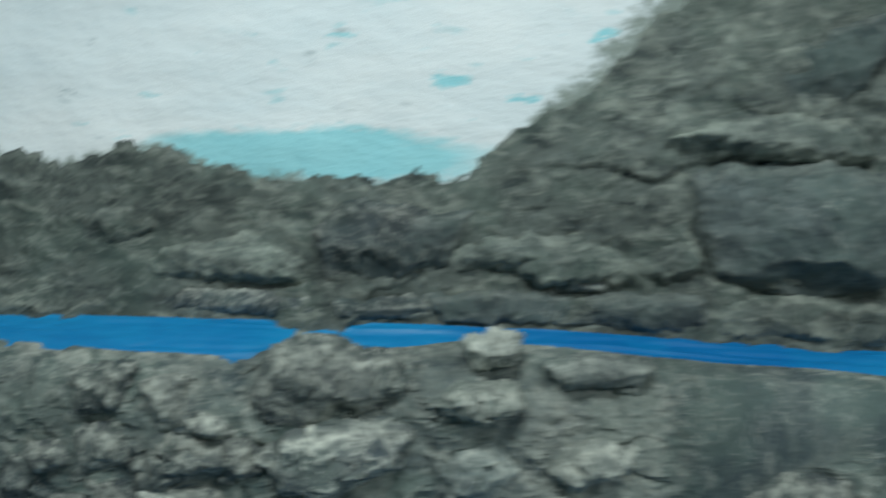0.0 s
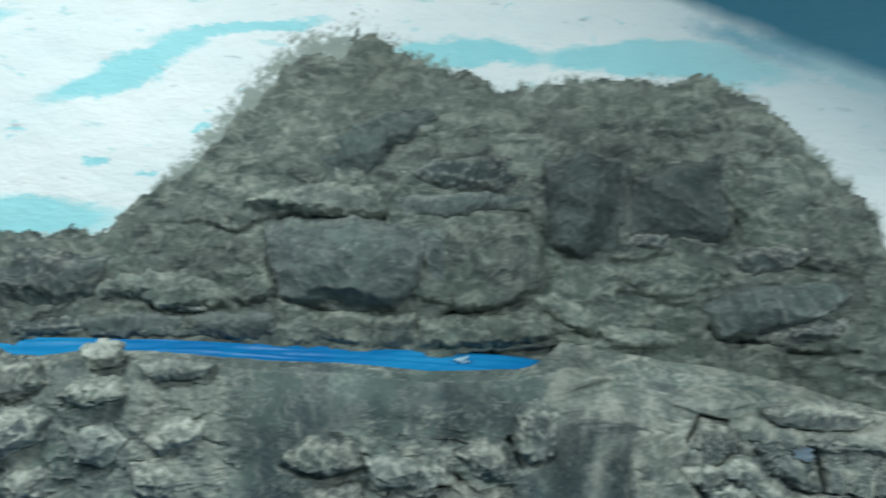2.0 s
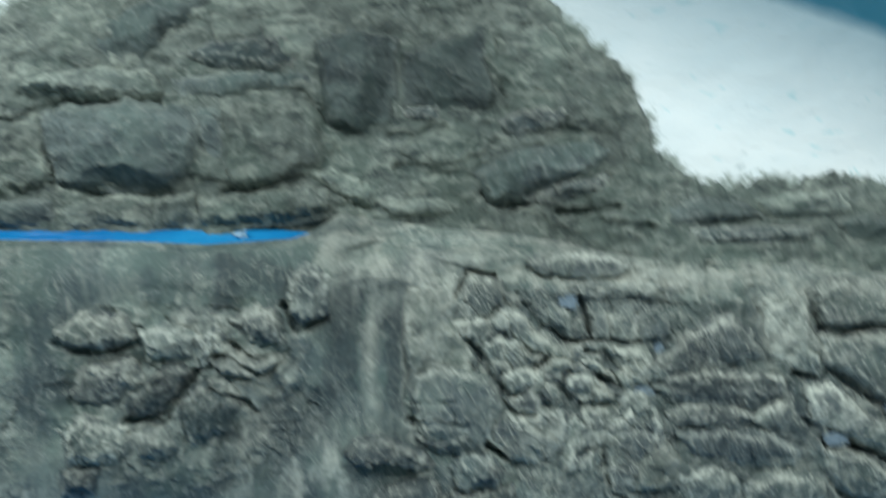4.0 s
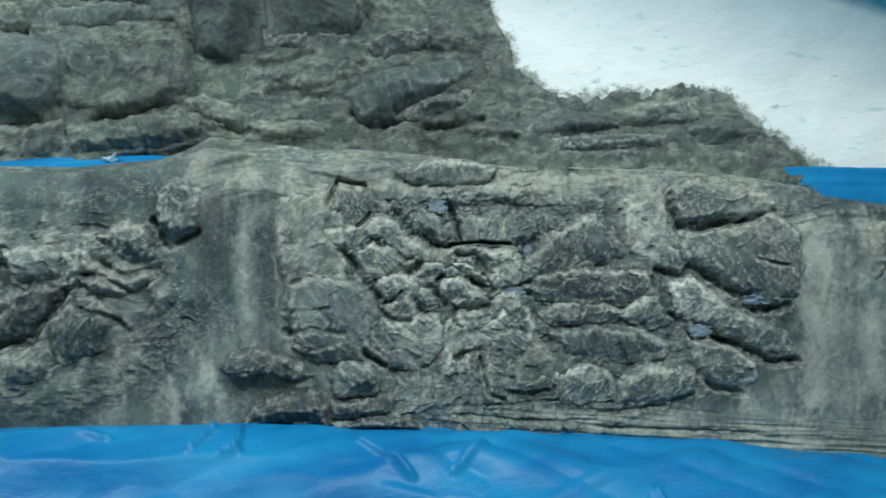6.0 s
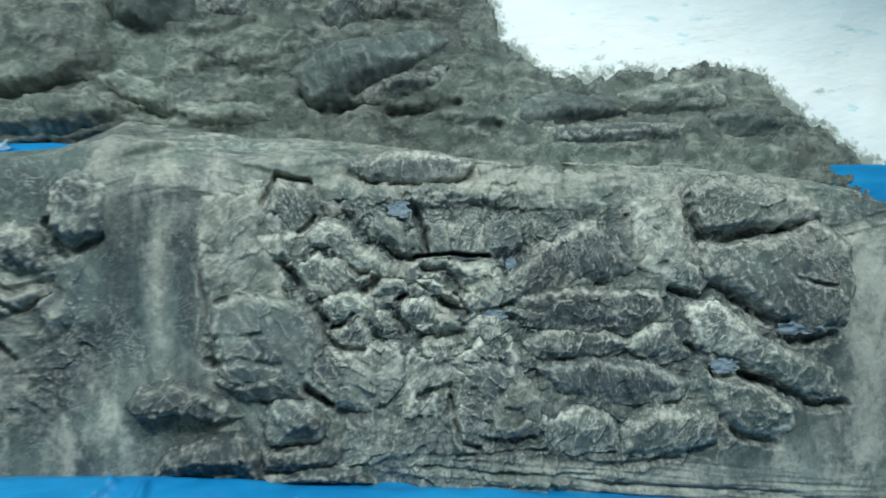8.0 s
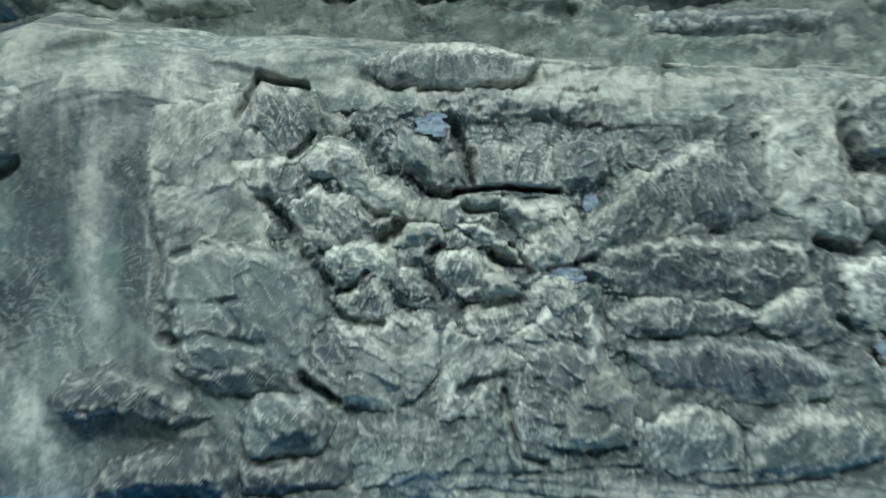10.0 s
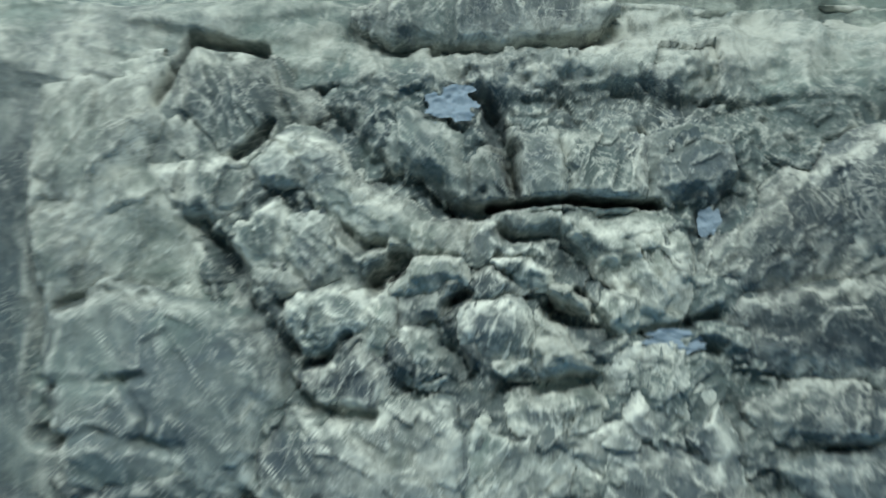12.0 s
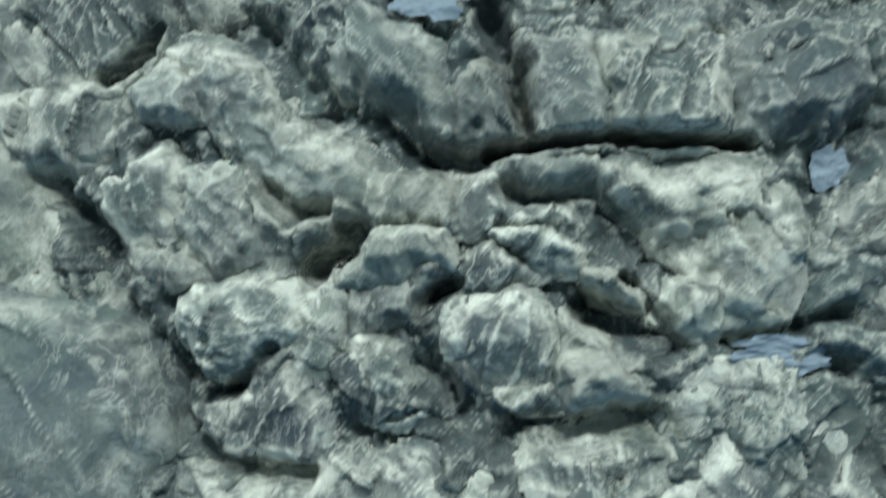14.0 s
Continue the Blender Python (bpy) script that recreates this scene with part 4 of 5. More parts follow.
stone(front_rock, front_point, [(-1.029, 0.428), (-0.934, 0.464), (-0.888, 0.396), (-0.937, 0.306), (-1.033, 0.277), (-1.063, 0.353)], 0.055, ROCK_DARK, 0.004)
stone(front_rock, front_point, [(-1.345, 0.474), (-1.204, 0.502), (-1.158, 0.442), (-1.254, 0.383), (-1.364, 0.399)], 0.04, ROCK_STONE, 0.004)
stone(front_rock, front_point, [(-1.41, 0.311), (-1.331, 0.348), (-1.222, 0.324), (-1.24, 0.233), (-1.382, 0.213)], 0.05, ROCK_STONE, 0.004, lean=(0, -0.2))
stone(front_rock, front_point, [(-1.402, 0.203), (-1.291, 0.217), (-1.309, 0.141), (-1.404, 0.134)], 0.04, ROCK_DARK, 0.004)
stone(front_rock, front_point, [(-1.21, 0.291), (-1.083, 0.32), (-1.053, 0.259), (-1.181, 0.215)], 0.04, ROCK_SAGE, 0.004)
stone(front_rock, front_point, [(-0.405, 0.692), (-0.268, 0.709), (-0.269, 0.649), (-0.29, 0.597), (-0.22, 0.525), (-0.193, 0.459), (-0.27, 0.468), (-0.332, 0.477), (-0.395, 0.454), (-0.414, 0.545)], 0.032, ROCK_PALE, 0.003, lean=(-0.2, 0.1))
stone(front_rock, front_point, [(-0.133, 0.622), (-0.114, 0.627), (-0.086, 0.619), (-0.058, 0.6), (-0.039, 0.571), (-0.008, 0.551), (0.026, 0.529), (0.025, 0.504), (-0.014, 0.5), (-0.06, 0.517), (-0.08, 0.538), (-0.111, 0.574), (-0.123, 0.601)], 0.034, ROCK_PALE, 0.002, lean=(-0.1, 0.2))
stone(front_rock, front_point, [(-0.165, 0.595), (-0.132, 0.616), (-0.116, 0.598), (-0.117, 0.575), (-0.155, 0.574)], 0.036, ROCK_SAGE, 0.002, lean=(0.1, -0.2), plain_face=True)
stone(front_rock, front_point, [(-0.209, 0.538), (-0.17, 0.547), (-0.141, 0.555), (-0.129, 0.538), (-0.126, 0.5), (-0.142, 0.475), (-0.17, 0.491), (-0.191, 0.522)], 0.03, ROCK_STONE, 0.002, lean=(0.2, 0.2))
stone(front_rock, front_point, [(-0.13, 0.539), (-0.088, 0.539), (-0.076, 0.512), (-0.067, 0.483), (-0.101, 0.466), (-0.129, 0.486)], 0.034, ROCK_SAGE, 0.002, flutes=(0.8, 5))
stone(front_rock, front_point, [(-0.079, 0.535), (-0.057, 0.516), (-0.026, 0.501), (0.009, 0.498), (-0.027, 0.476), (-0.062, 0.468), (-0.074, 0.487)], 0.03, ROCK_STONE, 0.002, lean=(0.1, 0.3))
stone(front_rock, front_point, [(-0.168, 0.488), (-0.137, 0.487), (-0.105, 0.465), (-0.133, 0.461), (-0.157, 0.469)], 0.022, ROCK_SAGE, 0.002)
stone(front_rock, front_point, [(-0.128, 0.453), (-0.116, 0.463), (-0.069, 0.467), (-0.026, 0.467), (-0.031, 0.438), (-0.054, 0.421), (-0.09, 0.393), (-0.109, 0.406), (-0.125, 0.428)], 0.036, ROCK_STONE, 0.002, lean=(0.1, -0.2))
stone(front_rock, front_point, [(-0.053, 0.425), (-0.037, 0.453), (-0.015, 0.456), (-0.015, 0.391), (-0.034, 0.39), (-0.046, 0.407)], 0.024, ROCK_PALE, 0.002)
stone(front_rock, front_point, [(-0.118, 0.377), (-0.086, 0.39), (-0.05, 0.414), (-0.031, 0.388), (-0.02, 0.381), (-0.028, 0.356), (-0.04, 0.341), (-0.083, 0.349), (-0.106, 0.362)], 0.022, ROCK_SLATE, 0.002)
stone(front_rock, front_point, [(-0.011, 0.42), (0.025, 0.425), (0.039, 0.407), (0.049, 0.375), (0.022, 0.364), (-0.0, 0.373)], 0.022, ROCK_STONE, 0.002)
stone(front_rock, front_point, [(-0.015, 0.46), (0.006, 0.475), (0.007, 0.489), (0.026, 0.492), (0.06, 0.489), (0.066, 0.466), (0.043, 0.458), (0.013, 0.458)], 0.044, ROCK_PALE, 0.002, lean=(-0.3, 0.3))
stone(front_rock, front_point, [(-0.003, 0.455), (0.042, 0.455), (0.043, 0.443), (0.021, 0.431), (-0.006, 0.425)], 0.024, ROCK_SAGE, 0.002)
stone(front_rock, front_point, [(0.025, 0.526), (0.057, 0.528), (0.068, 0.531), (0.067, 0.492), (0.036, 0.495), (0.013, 0.5)], 0.028, ROCK_PALE, 0.002)
stone(front_rock, front_point, [(0.064, 0.528), (0.099, 0.531), (0.102, 0.515), (0.113, 0.502), (0.147, 0.506), (0.154, 0.491), (0.127, 0.489), (0.097, 0.483), (0.066, 0.488)], 0.028, ROCK_STONE, 0.002)
stone(front_rock, front_point, [(0.096, 0.535), (0.145, 0.531), (0.167, 0.531), (0.163, 0.515), (0.14, 0.507), (0.113, 0.507), (0.1, 0.518)], 0.03, ROCK_SAGE, 0.002, lean=(0, 0.4))
stone(front_rock, front_point, [(0.167, 0.531), (0.193, 0.531), (0.207, 0.519), (0.254, 0.525), (0.279, 0.521), (0.301, 0.488), (0.303, 0.463), (0.282, 0.423), (0.256, 0.414), (0.243, 0.428), (0.238, 0.455), (0.211, 0.474), (0.187, 0.496), (0.173, 0.51)], 0.036, ROCK_PALE, 0.002, lean=(0.1, 0.1))
stone(front_rock, front_point, [(0.232, 0.449), (0.243, 0.448), (0.239, 0.414), (0.219, 0.415), (0.205, 0.427), (0.214, 0.45)], 0.026, ROCK_PALE, 0.002)
stone(front_rock, front_point, [(0.093, 0.487), (0.127, 0.489), (0.153, 0.473), (0.152, 0.459), (0.126, 0.46), (0.104, 0.472)], 0.028, ROCK_STONE, 0.002, lean=(0, 0.4))
stone(front_rock, front_point, [(0.155, 0.459), (0.176, 0.456), (0.207, 0.426), (0.185, 0.43), (0.164, 0.441)], 0.04, ROCK_PALE, 0.002, lean=(-0.2, 0.3))
stone(front_rock, front_point, [(0.065, 0.467), (0.093, 0.48), (0.104, 0.469), (0.126, 0.457), (0.103, 0.455), (0.068, 0.452)], 0.018, ROCK_SLATE, 0.002)
stone(front_rock, front_point, [(0.061, 0.444), (0.091, 0.451), (0.121, 0.446), (0.138, 0.421), (0.136, 0.387), (0.099, 0.385), (0.077, 0.389), (0.059, 0.414)], 0.032, ROCK_STONE, 0.002, lean=(0.2, 0.2))
stone(front_rock, front_point, [(0.14, 0.432), (0.164, 0.426), (0.177, 0.403), (0.201, 0.382), (0.204, 0.373), (0.171, 0.371), (0.142, 0.37), (0.137, 0.398)], 0.036, ROCK_PALE, 0.002, lean=(-0.1, 0.1))
stone(front_rock, front_point, [(0.092, 0.383), (0.133, 0.385), (0.136, 0.371), (0.106, 0.37)], 0.024, ROCK_PALE, 0.002)
stone(front_rock, front_point, [(0.184, 0.416), (0.21, 0.411), (0.208, 0.384), (0.187, 0.398)], 0.014, ROCK_DARK, 0.002)
stone(front_rock, front_point, [(-0.082, 0.656), (-0.058, 0.646), (-0.028, 0.614), (-0.007, 0.59), (0.024, 0.579), (0.046, 0.556), (0.065, 0.541), (0.071, 0.582), (0.061, 0.616), (0.034, 0.633), (0.011, 0.664), (-0.053, 0.677)], 0.032, ROCK_SAGE, 0.002, lean=(0.1, -0.2), flutes=(0.75, 7))
stone(front_rock, front_point, [(0.072, 0.6), (0.112, 0.601), (0.122, 0.567), (0.121, 0.544), (0.096, 0.539), (0.067, 0.538)], 0.034, ROCK_SAGE, 0.002, lean=(0, -0.3), flutes=(1.4, 3))
stone(front_rock, front_point, [(0.117, 0.619), (0.149, 0.62), (0.167, 0.612), (0.177, 0.572), (0.177, 0.543), (0.159, 0.538), (0.131, 0.536), (0.121, 0.557), (0.117, 0.586)], 0.048, ROCK_SAGE, 0.002, lean=(0, -0.25), plain_face=True)
stone(front_rock, front_point, [(0.169, 0.612), (0.215, 0.613), (0.258, 0.603), (0.263, 0.577), (0.253, 0.541), (0.231, 0.536), (0.206, 0.537), (0.181, 0.545)], 0.046, ROCK_STONE, 0.002, lean=(0, -0.35))
stone(front_rock, front_point, [(0.264, 0.602), (0.305, 0.614), (0.348, 0.603), (0.352, 0.564), (0.332, 0.544), (0.296, 0.541), (0.265, 0.546), (0.269, 0.569)], 0.034, ROCK_SAGE, 0.002, lean=(0, -0.2))
stone(front_rock, front_point, [(0.316, 0.483), (0.337, 0.509), (0.362, 0.522), (0.374, 0.501), (0.356, 0.457), (0.328, 0.451), (0.317, 0.466)], 0.032, ROCK_STONE, 0.002)
stone(front_rock, front_point, [(0.211, 0.38), (0.238, 0.397), (0.285, 0.398), (0.297, 0.371), (0.297, 0.323), (0.207, 0.325)], 0.016, ROCK_STONE, 0.002)
stone(front_rock, front_point, [(0.105, 0.35), (0.135, 0.357), (0.201, 0.366), (0.206, 0.323), (0.169, 0.314), (0.111, 0.322)], 0.024, ROCK_PALE, 0.002, flutes=(1.45, 6))
stone(front_rock, front_point, [(-0.263, 0.653), (-0.245, 0.699), (-0.223, 0.715), (-0.141, 0.705), (-0.086, 0.648), (-0.132, 0.634), (-0.171, 0.602), (-0.221, 0.594), (-0.256, 0.632)], 0.028, ROCK_STONE, 0.002, lean=(0.1, 0))
stone(front_rock, front_point, [(-0.288, 0.596), (-0.224, 0.596), (-0.174, 0.601), (-0.139, 0.583), (-0.189, 0.545), (-0.231, 0.54)], 0.016, ROCK_STONE, 0.002)
stone(front_rock, front_point, [(-0.164, 0.592), (-0.136, 0.617), (-0.118, 0.606), (-0.122, 0.577), (-0.157, 0.572)], 0.03, ROCK_SAGE, 0.002)
stone(front_rock, front_point, [(-0.384, 0.452), (-0.322, 0.475), (-0.254, 0.46), (-0.16, 0.438), (-0.134, 0.381), (-0.168, 0.321), (-0.169, 0.273), (-0.262, 0.25), (-0.355, 0.275), (-0.383, 0.328), (-0.391, 0.396)], 0.062, ROCK_SAGE, 0.0028, lean=(-0.15, -0.1), plain_face=True)
stone(front_rock, front_point, [(-0.152, 0.351), (-0.085, 0.339), (-0.024, 0.347), (0.043, 0.348), (0.056, 0.307), (0.046, 0.253), (0.005, 0.224), (-0.048, 0.207), (-0.114, 0.227), (-0.174, 0.262)], 0.04, ROCK_STONE, 0.0025, lean=(0.1, -0.2))
stone(front_rock, front_point, [(0.061, 0.337), (0.103, 0.348), (0.171, 0.359), (0.175, 0.302), (0.152, 0.248), (0.129, 0.194), (0.056, 0.189)], 0.02, ROCK_PALE, 0.0025, flutes=(1.5, 7))
stone(front_rock, front_point, [(0.182, 0.266), (0.188, 0.315), (0.243, 0.35), (0.303, 0.364), (0.335, 0.304), (0.335, 0.25), (0.377, 0.201), (0.359, 0.142), (0.179, 0.146)], 0.03, ROCK_STONE, 0.0025, lean=(-0.1, 0.1))
stone(front_rock, front_point, [(0.325, 0.466), (0.352, 0.515), (0.402, 0.561), (0.477, 0.59), (0.556, 0.577), (0.569, 0.519), (0.519, 0.465), (0.36, 0.444)], 0.036, ROCK_STONE, 0.0028, lean=(-0.2, 0.1))
stone(front_rock, front_point, [(0.774, 0.663), (0.834, 0.697), (0.958, 0.694), (1.082, 0.656), (1.127, 0.606), (1.047, 0.587), (0.937, 0.573), (0.814, 0.577), (0.772, 0.615)], 0.055, ROCK_STONE, 0.0035, lean=(0, -0.1))
stone(front_rock, front_point, [(0.816, 0.538), (0.875, 0.557), (0.968, 0.548), (1.112, 0.586), (1.204, 0.527), (1.208, 0.442), (1.18, 0.359), (1.084, 0.328), (0.991, 0.366), (0.931, 0.417), (0.828, 0.469)], 0.052, ROCK_STONE, 0.0035, lean=(0, -0.1))
stone(front_rock, front_point, [(0.779, 0.394), (0.838, 0.406), (0.898, 0.369), (0.958, 0.312), (1.035, 0.281), (1.143, 0.235), (1.156, 0.178), (1.062, 0.196), (0.97, 0.242), (0.864, 0.288), (0.788, 0.319)], 0.052, ROCK_STONE, 0.0035)
stone(front_rock, front_point, [(0.828, 0.234), (0.878, 0.239), (0.954, 0.208), (1.022, 0.156), (1.028, 0.115), (0.933, 0.085), (0.857, 0.116), (0.832, 0.179)], 0.05, ROCK_STONE, 0.0035, lean=(0, 0.2))
stone(front_rock, front_point, [(0.34, 0.484), (0.402, 0.55), (0.471, 0.596), (0.532, 0.602), (0.59, 0.559), (0.633, 0.495), (0.572, 0.477), (0.437, 0.481), (0.354, 0.457)], 0.034, ROCK_SLATE, 0.003, lean=(0, 0.2))
stone(front_rock, front_point, [(0.333, 0.437), (0.453, 0.46), (0.604, 0.448), (0.695, 0.438), (0.723, 0.375), (0.615, 0.351), (0.449, 0.357), (0.346, 0.388)], 0.024, ROCK_SLATE, 0.003, lean=(0, 0.3))
stone(front_rock, front_point, [(0.351, 0.334), (0.419, 0.365), (0.554, 0.353), (0.613, 0.324), (0.552, 0.299), (0.387, 0.305)], 0.026, ROCK_SLATE, 0.003)
stone(front_rock, front_point, [(0.605, 0.317), (0.676, 0.363), (0.722, 0.361), (0.735, 0.305), (0.643, 0.295)], 0.026, ROCK_STONE, 0.003)
stone(front_rock, front_point, [(0.386, 0.278), (0.522, 0.293), (0.673, 0.266), (0.755, 0.228), (0.731, 0.194), (0.578, 0.187), (0.444, 0.221)], 0.024, ROCK_DARK, 0.003, lean=(0, 0.3))
stone(front_rock, front_point, [(0.396, 0.169), (0.501, 0.185), (0.576, 0.161), (0.573, 0.086), (0.467, 0.077), (0.401, 0.108)], 0.028, ROCK_STONE, 0.003)
stone(front_rock, front_point, [(0.59, 0.146), (0.698, 0.169), (0.836, 0.148), (0.826, 0.093), (0.709, 0.065), (0.595, 0.071)], 0.028, ROCK_STONE, 0.003)
stone(front_rock, front_point, [(0.266, 0.215), (0.334, 0.266), (0.391, 0.209), (0.373, 0.129), (0.263, 0.134)], 0.022, ROCK_PALE, 0.003)
stone(front_rock, front_point, [(0.643, 0.641), (0.751, 0.652), (0.771, 0.568), (0.808, 0.511), (0.728, 0.472), (0.653, 0.502)], 0.02, ROCK_PALE, 0.003)
stone(front_rock, front_point, [(-0.05, 0.75), (0.037, 0.775), (0.152, 0.773), (0.239, 0.744), (0.194, 0.711), (0.092, 0.71), (-0.008, 0.722)], 0.022, ROCK_STONE, 0.003, plain_face=True)
stone(front_rock, front_point, [(0.7, 0.542), (0.799, 0.497), (0.804, 0.448), (0.727, 0.451)], 0.022, ROCK_STONE, 0.003)
stone(front_rock, front_point, [(-0.593, 0.238), (-0.561, 0.275), (-0.493, 0.289), (-0.426, 0.269), (-0.372, 0.247), (-0.332, 0.206), (-0.388, 0.189), (-0.455, 0.222), (-0.563, 0.211)], 0.070, ROCK_DARK, 0.0035)
stone(front_rock, front_point, [(-0.539, 0.091), (-0.504, 0.132), (-0.415, 0.166), (-0.333, 0.168), (-0.294, 0.108), (-0.295, 0.068), (-0.526, 0.078)], 0.077, ROCK_DARK, 0.0035, lean=(0, -0.2))
stone(front_rock, front_point, [(-0.284, 0.198), (-0.248, 0.242), (-0.166, 0.225), (-0.125, 0.184), (-0.154, 0.14), (-0.265, 0.139)], 0.077, ROCK_DARK, 0.0035, lean=(0, -0.2))
stone(front_rock, front_point, [(-0.28, 0.131), (-0.155, 0.132), (-0.098, 0.142), (-0.1, 0.089), (-0.213, 0.072), (-0.282, 0.086)], 0.063, ROCK_DARK, 0.0035)
stone(front_rock, front_point, [(-0.283, 0.069), (-0.213, 0.087), (-0.1, 0.088), (-0.031, 0.044), (-0.269, 0.055)], 0.049, ROCK_DARK, 0.0035)
stone(front_rock, front_point, [(-0.387, 0.285), (-0.331, 0.308), (-0.206, 0.29), (-0.18, 0.236), (-0.236, 0.239), (-0.319, 0.242)], 0.042, ROCK_DARK, 0.0035)
stone(front_rock, front_point, [(1.43, 0.532), (1.49, 0.546), (1.492, 0.428), (1.45, 0.379), (1.434, 0.43)], 0.03, ROCK_PALE)
stone(front_rock, front_point, [(-2.673, 0.554), (-2.556, 0.609), (-2.427, 0.61), (-2.44, 0.556), (-2.634, 0.526)], 0.05, ROCK_STONE)
stone(front_rock, front_point, [(-2.791, 0.614), (-2.699, 0.643), (-2.68, 0.56), (-2.793, 0.517)], 0.04, ROCK_STONE)
stone(front_rock, front_point, [(-2.789, 0.728), (-2.671, 0.749), (-2.685, 0.668), (-2.79, 0.65)], 0.035, ROCK_STONE)
stone(front_rock, front_point, [(-2.646, 0.717), (-2.568, 0.731), (-2.555, 0.639), (-2.607, 0.624)], 0.035, ROCK_STONE)
stone(back_rock, back_point, [(-1.57, 1.161), (-1.47, 1.21), (-1.335, 1.221), (-1.173, 1.205), (-1.145, 1.146), (-1.195, 1.124), (-1.399, 1.137)], 0.065, ROCK_BACK, 0.0045, lean=(0, -0.25), plain_face=True)
stone(back_rock, back_point, [(-1.514, 1.083), (-1.458, 1.115), (-1.19, 1.124), (-1.056, 1.106), (-1.023, 1.048), (-1.05, 0.957), (-1.114, 0.892), (-1.314, 0.876), (-1.45, 0.901), (-1.49, 0.986)], 0.12, ROCK_BLOCK, 0.0045, brow=-0.1)
stone(back_rock, back_point, [(-0.974, 1.132), (-0.858, 1.155), (-0.724, 1.148), (-0.674, 1.075), (-0.669, 0.962), (-0.781, 0.913), (-0.914, 0.894), (-0.967, 0.959)], 0.085, ROCK_BACK, 0.0045, lean=(0.1, -0.1), flutes=(1.4, 3))
stone(back_rock, back_point, [(-1.061, 1.107), (-0.968, 1.125), (-0.944, 0.959), (-1.02, 0.948)], 0.04, ROCK_BLOCK, 0.0045)
stone(back_rock, back_point, [(-0.684, 1.282), (-0.583, 1.33), (-0.433, 1.298), (-0.43, 1.158), (-0.456, 1.068), (-0.537, 1.038), (-0.647, 1.083)], 0.11, ROCK_BLOCK, 0.0045, brow=-0.25)
stone(back_rock, back_point, [(-0.417, 1.263), (-0.301, 1.307), (-0.166, 1.337), (-0.142, 1.151), (-0.211, 1.093), (-0.322, 1.061), (-0.429, 1.062)], 0.095, ROCK_BLOCK, 0.0045, brow=0.0)
stone(back_rock, back_point, [(-0.415, 1.19), (-0.309, 1.212), (-0.266, 1.163), (-0.371, 1.129)], 0.065, ROCK_DARK, 0.0045, lean=(0, 0.3))
stone(back_rock, back_point, [(-0.283, 1.191), (-0.156, 1.232), (-0.142, 1.152), (-0.24, 1.135)], 0.065, ROCK_DARK, 0.0045, lean=(0, 0.3))
stone(back_rock, back_point, [(-0.435, 1.114), (-0.311, 1.125), (-0.293, 1.078), (-0.416, 1.057)], 0.05, ROCK_DARK, 0.0045, lean=(0, 0.4))
stone(back_rock, back_point, [(-1.364, 1.308), (-1.324, 1.362), (-1.14, 1.413), (-0.988, 1.418), (-1.037, 1.371), (-1.153, 1.315), (-1.217, 1.222), (-1.319, 1.226), (-1.367, 1.255)], 0.06, ROCK_BLOCK, 0.0045, lean=(0, 0.1))
stone(back_rock, back_point, [(-1.117, 1.256), (-0.983, 1.298), (-0.748, 1.313), (-0.711, 1.254), (-0.794, 1.214), (-0.979, 1.207)], 0.055, ROCK_DARK, 0.0045, lean=(0, -0.1), flutes=(0.1, 3))
stone(back_rock, back_point, [(-1.132, 1.188), (-0.98, 1.2), (-0.709, 1.217), (-0.687, 1.172), (-0.859, 1.162), (-0.977, 1.132), (-1.096, 1.133)], 0.045, ROCK_BLOCK, 0.0045)
stone(back_rock, back_point, [(-0.448, 1.008), (-0.317, 1.054), (-0.155, 1.046), (-0.137, 1.004), (-0.279, 0.937), (-0.395, 0.95)], 0.06, ROCK_BACK, 0.0045, lean=(0, -0.2))
stone(back_rock, back_point, [(-0.14, 1.078), (-0.031, 1.118), (0.094, 1.116), (0.034, 1.066), (-0.074, 1.025)], 0.055, ROCK_DARK, 0.0045, lean=(0, 0.2))
stone(back_rock, back_point, [(-0.2, 0.931), (-0.122, 0.988), (0.124, 1.049), (0.196, 1.01), (0.144, 0.964), (-0.07, 0.876), (-0.149, 0.867)], 0.07, ROCK_BLOCK, 0.0045, lean=(0, -0.3), flutes=(1.2, 4))
stone(back_rock, back_point, [(-0.049, 0.869), (0.044, 0.917), (0.198, 0.95), (0.184, 0.905), (0.03, 0.864)], 0.045, ROCK_DARK, 0.0045)
stone(back_rock, back_point, [(-2.094, 0.826), (-1.837, 0.858), (-1.75, 0.838), (-1.731, 0.778), (-2.04, 0.771)], 0.045, ROCK_BLOCK, 0.0045)
stone(back_rock, back_point, [(-1.734, 0.847), (-1.477, 0.864), (-1.457, 0.785), (-1.713, 0.771)], 0.045, ROCK_BLOCK, 0.0045)
stone(back_rock, back_point, [(-1.458, 0.852), (-1.255, 0.872), (-1.186, 0.856), (-1.191, 0.783), (-1.439, 0.783)], 0.05, ROCK_BACK, 0.0045, lean=(0, -0.2))
stone(back_rock, back_point, [(-1.183, 0.856), (-1.051, 0.876), (-1.044, 0.788), (-1.175, 0.78)], 0.045, ROCK_BACK, 0.0045)
stone(back_rock, back_point, [(-1.04, 0.855), (-0.813, 0.881), (-0.696, 0.908), (-0.576, 0.852), (-0.675, 0.816), (-0.843, 0.79), (-1.028, 0.787)], 0.07, ROCK_BACK, 0.0045, lean=(0, -0.2))
stone(back_rock, back_point, [(-0.714, 0.93), (-0.63, 0.952), (-0.501, 0.884), (-0.516, 0.841), (-0.609, 0.862)], 0.055, ROCK_BACK, 0.0045)
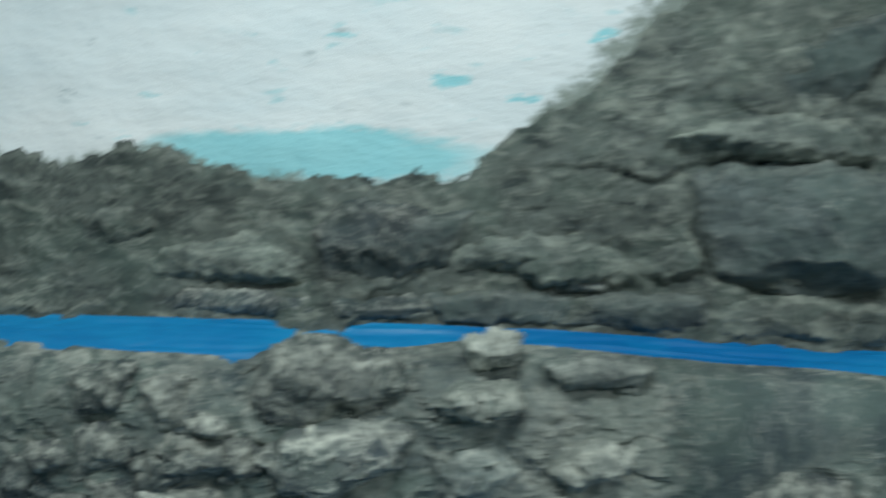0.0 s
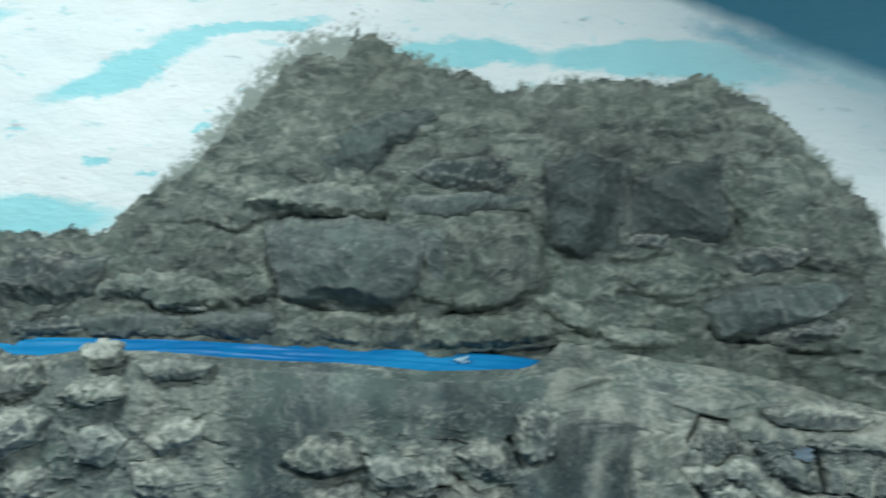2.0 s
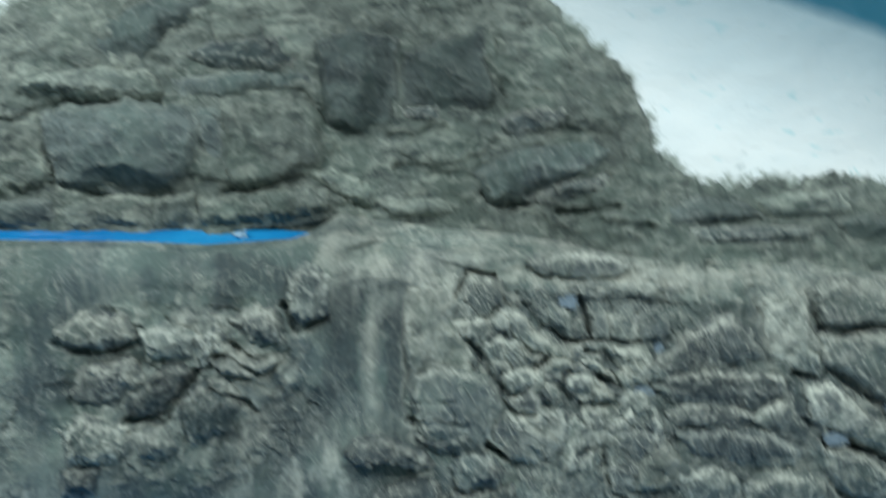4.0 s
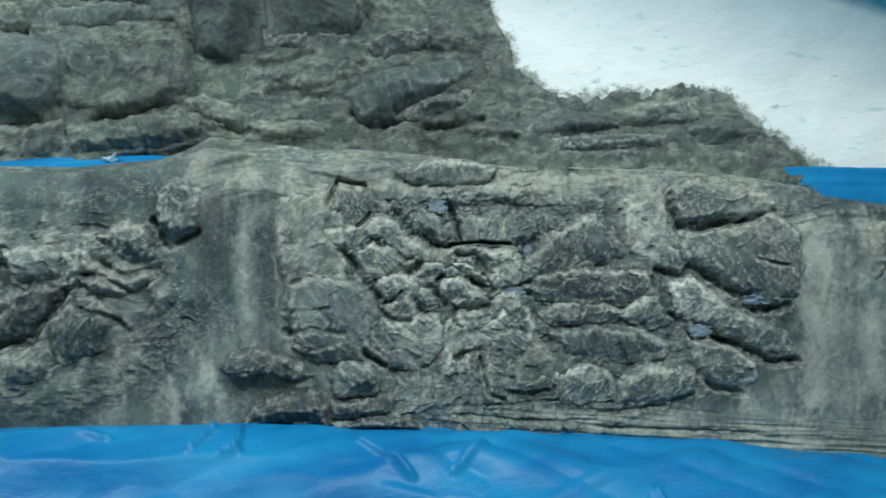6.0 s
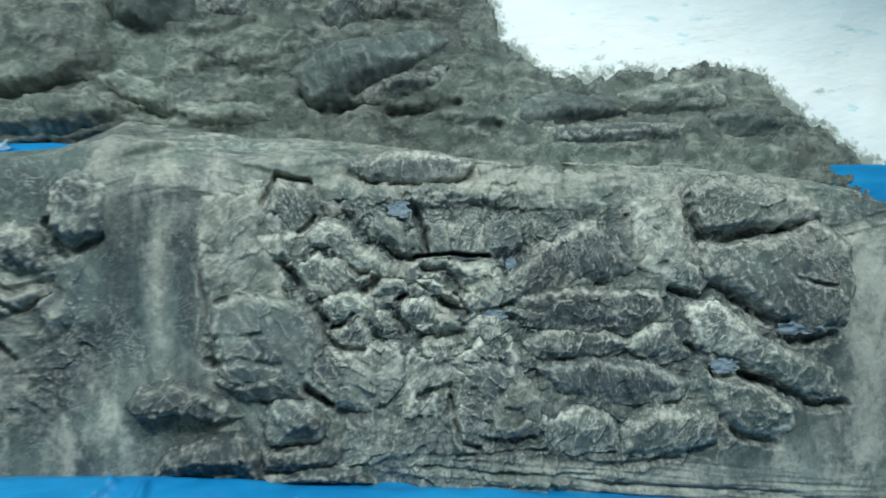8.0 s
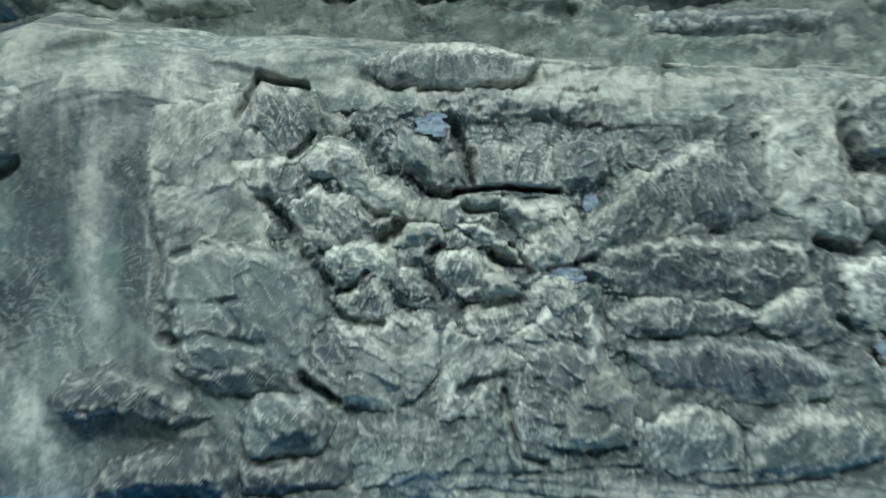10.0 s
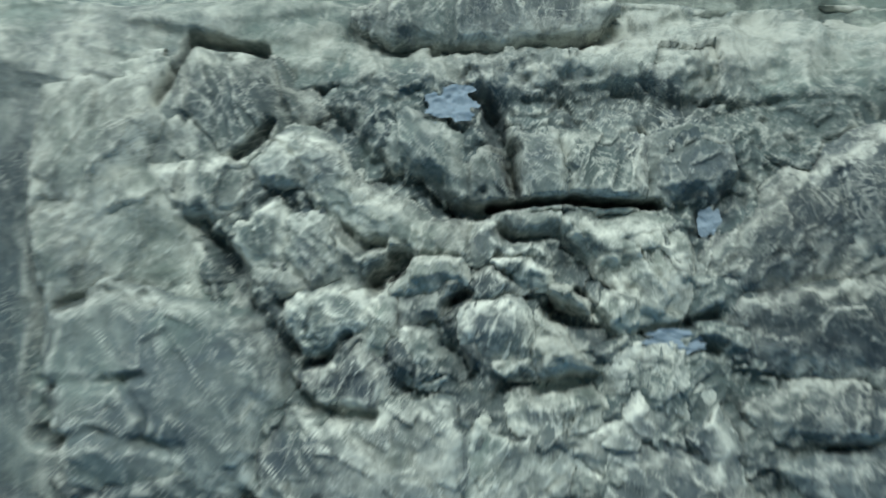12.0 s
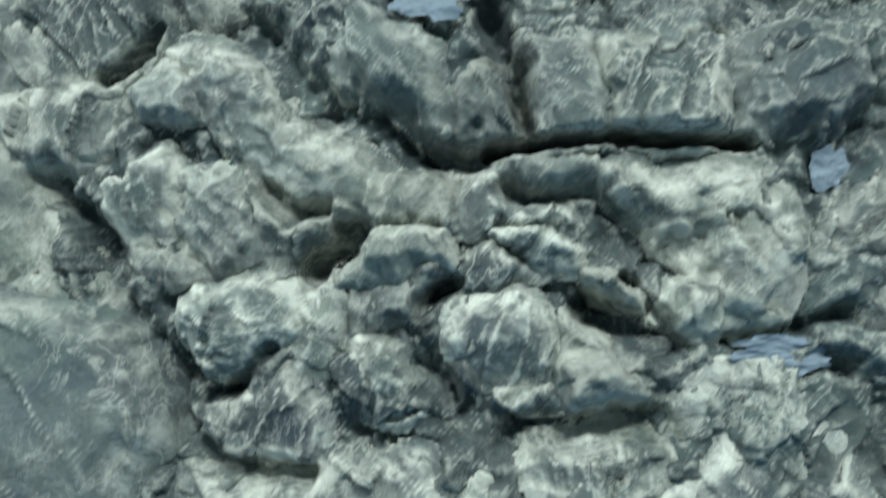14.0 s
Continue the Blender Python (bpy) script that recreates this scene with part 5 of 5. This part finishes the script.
stone(back_rock, back_point, [(-0.49, 0.842), (-0.308, 0.866), (-0.257, 0.826), (-0.454, 0.8)], 0.05, ROCK_BACK, 0.0045)
stone(back_rock, back_point, [(-1.971, 0.953), (-1.75, 0.984), (-1.637, 0.927), (-1.661, 0.888), (-1.831, 0.855), (-1.952, 0.893)], 0.065, ROCK_BACK, 0.0045, lean=(0, -0.3))
stone(back_rock, back_point, [(-1.641, 0.95), (-1.513, 0.972), (-1.48, 0.91), (-1.578, 0.873), (-1.644, 0.896)], 0.055, ROCK_BACK, 0.0045)
stone(back_rock, back_point, [(-2.149, 0.97), (-1.995, 0.995), (-2.043, 0.889), (-2.145, 0.855)], 0.05, ROCK_BLOCK, 0.0045)
stone(back_rock, back_point, [(-0.665, 1.371), (-0.465, 1.438), (-0.186, 1.485), (-0.149, 1.39), (-0.376, 1.329), (-0.579, 1.348)], 0.03, ROCK_BACK, 0.0045)
stone(back_rock, back_point, [(-0.13, 1.317), (0.012, 1.344), (0.078, 1.262), (0.067, 1.158), (-0.106, 1.155)], 0.03, ROCK_BACK, 0.0045, plain_face=True)
stone(back_rock, back_point, [(0.36, 0.86), (0.47, 0.89), (0.62, 0.88), (0.66, 0.84), (0.5, 0.82), (0.38, 0.82)], 0.045, ROCK_BLOCK, brow=-0.2)
stone(back_rock, back_point, [(0.64, 0.88), (0.76, 0.91), (0.9, 0.90), (0.94, 0.85), (0.8, 0.83), (0.68, 0.83)], 0.05, ROCK_BACK, brow=-0.1)
stone(back_rock, back_point, [(0.42, 0.80), (0.6, 0.815), (0.82, 0.81), (0.8, 0.77), (0.5, 0.76)], 0.04, ROCK_DARK, brow=0.0)
stone(back_rock, back_point, [(0.88, 0.83), (0.99, 0.85), (1.1, 0.81), (1.06, 0.77), (0.92, 0.77)], 0.04, ROCK_BLOCK, brow=-0.2)
stone(back_rock, back_point, [(-1.87, 0.84), (-1.72, 0.85), (-1.58, 0.85), (-1.57, 0.79), (-1.83, 0.78)], 0.041, ROCK_BACK)
stone(back_rock, back_point, [(-2.77, 0.86), (-2.63, 0.91), (-2.49, 0.93), (-2.36, 0.88), (-2.37, 0.84), (-2.62, 0.82), (-2.75, 0.82)], 0.061, ROCK_BACK)
stone(back_rock, back_point, [(-2.34, 0.94), (-2.26, 1.0), (-2.09, 0.99), (-2.06, 0.92), (-2.16, 0.84), (-2.3, 0.85)], 0.061, ROCK_DARK)
stone(back_rock, back_point, [(-2.05, 0.9), (-1.94, 0.96), (-1.77, 0.98), (-1.7, 0.92), (-1.86, 0.89), (-2.02, 0.87)], 0.061, ROCK_BACK)
stone(back_rock, back_point, [(-1.84, 0.88), (-1.7, 0.89), (-1.69, 0.86), (-1.8, 0.85)], 0.041, ROCK_DARK)
stone(back_rock, back_point, [(-2.04, 0.85), (-1.88, 0.86), (-1.85, 0.8), (-2.04, 0.78)], 0.041, ROCK_BACK)
stone(back_rock, back_point, [(-2.76, 0.8), (-2.55, 0.82), (-2.34, 0.82), (-2.31, 0.77), (-2.76, 0.75)], 0.041, ROCK_DARK)
stone(back_rock, back_point, [(-2.29, 0.83), (-2.08, 0.83), (-2.07, 0.78), (-2.28, 0.77)], 0.041, ROCK_DARK)
stone(back_rock, back_point, [(-2.91, 0.95), (-2.77, 0.98), (-2.67, 0.94), (-2.8, 0.87), (-2.91, 0.86)], 0.041, ROCK_BACK)


# smaller broken pieces packed between the large stones
def shards(number, x0, x1, z0, z1, small, large, depth, mats, seed, res):
    dice = np.random.default_rng(seed)
    for _ in range(number):
        x, z, r = dice.uniform(x0, x1), dice.uniform(z0, z1), dice.uniform(small, large) / 2
        turn, flat = dice.uniform(0, 6.283), dice.uniform(0.45, 0.8)
        ring = [(r * dice.uniform(0.75, 1.15) * math.cos(a), flat * r * dice.uniform(0.75, 1.15) * math.sin(a)) for a in np.arange(6) * 1.047]
        lean = dice.uniform(-0.9, 0.9)
        corners = [(float(x + u * math.cos(lean) - v * math.sin(lean)), float(z + u * math.sin(lean) + v * math.cos(lean))) for u, v in ring]
        stone(front_rock, front_point, corners, depth * dice.uniform(0.6, 1.1), mats[int(dice.integers(len(mats)))], res)


shards(14, -2.95, -2.45, 0.30, 0.66, 0.10, 0.22, 0.036, (ROCK_STONE, ROCK_SLATE, ROCK_STONE, ROCK_DARK), 5, 0.005)
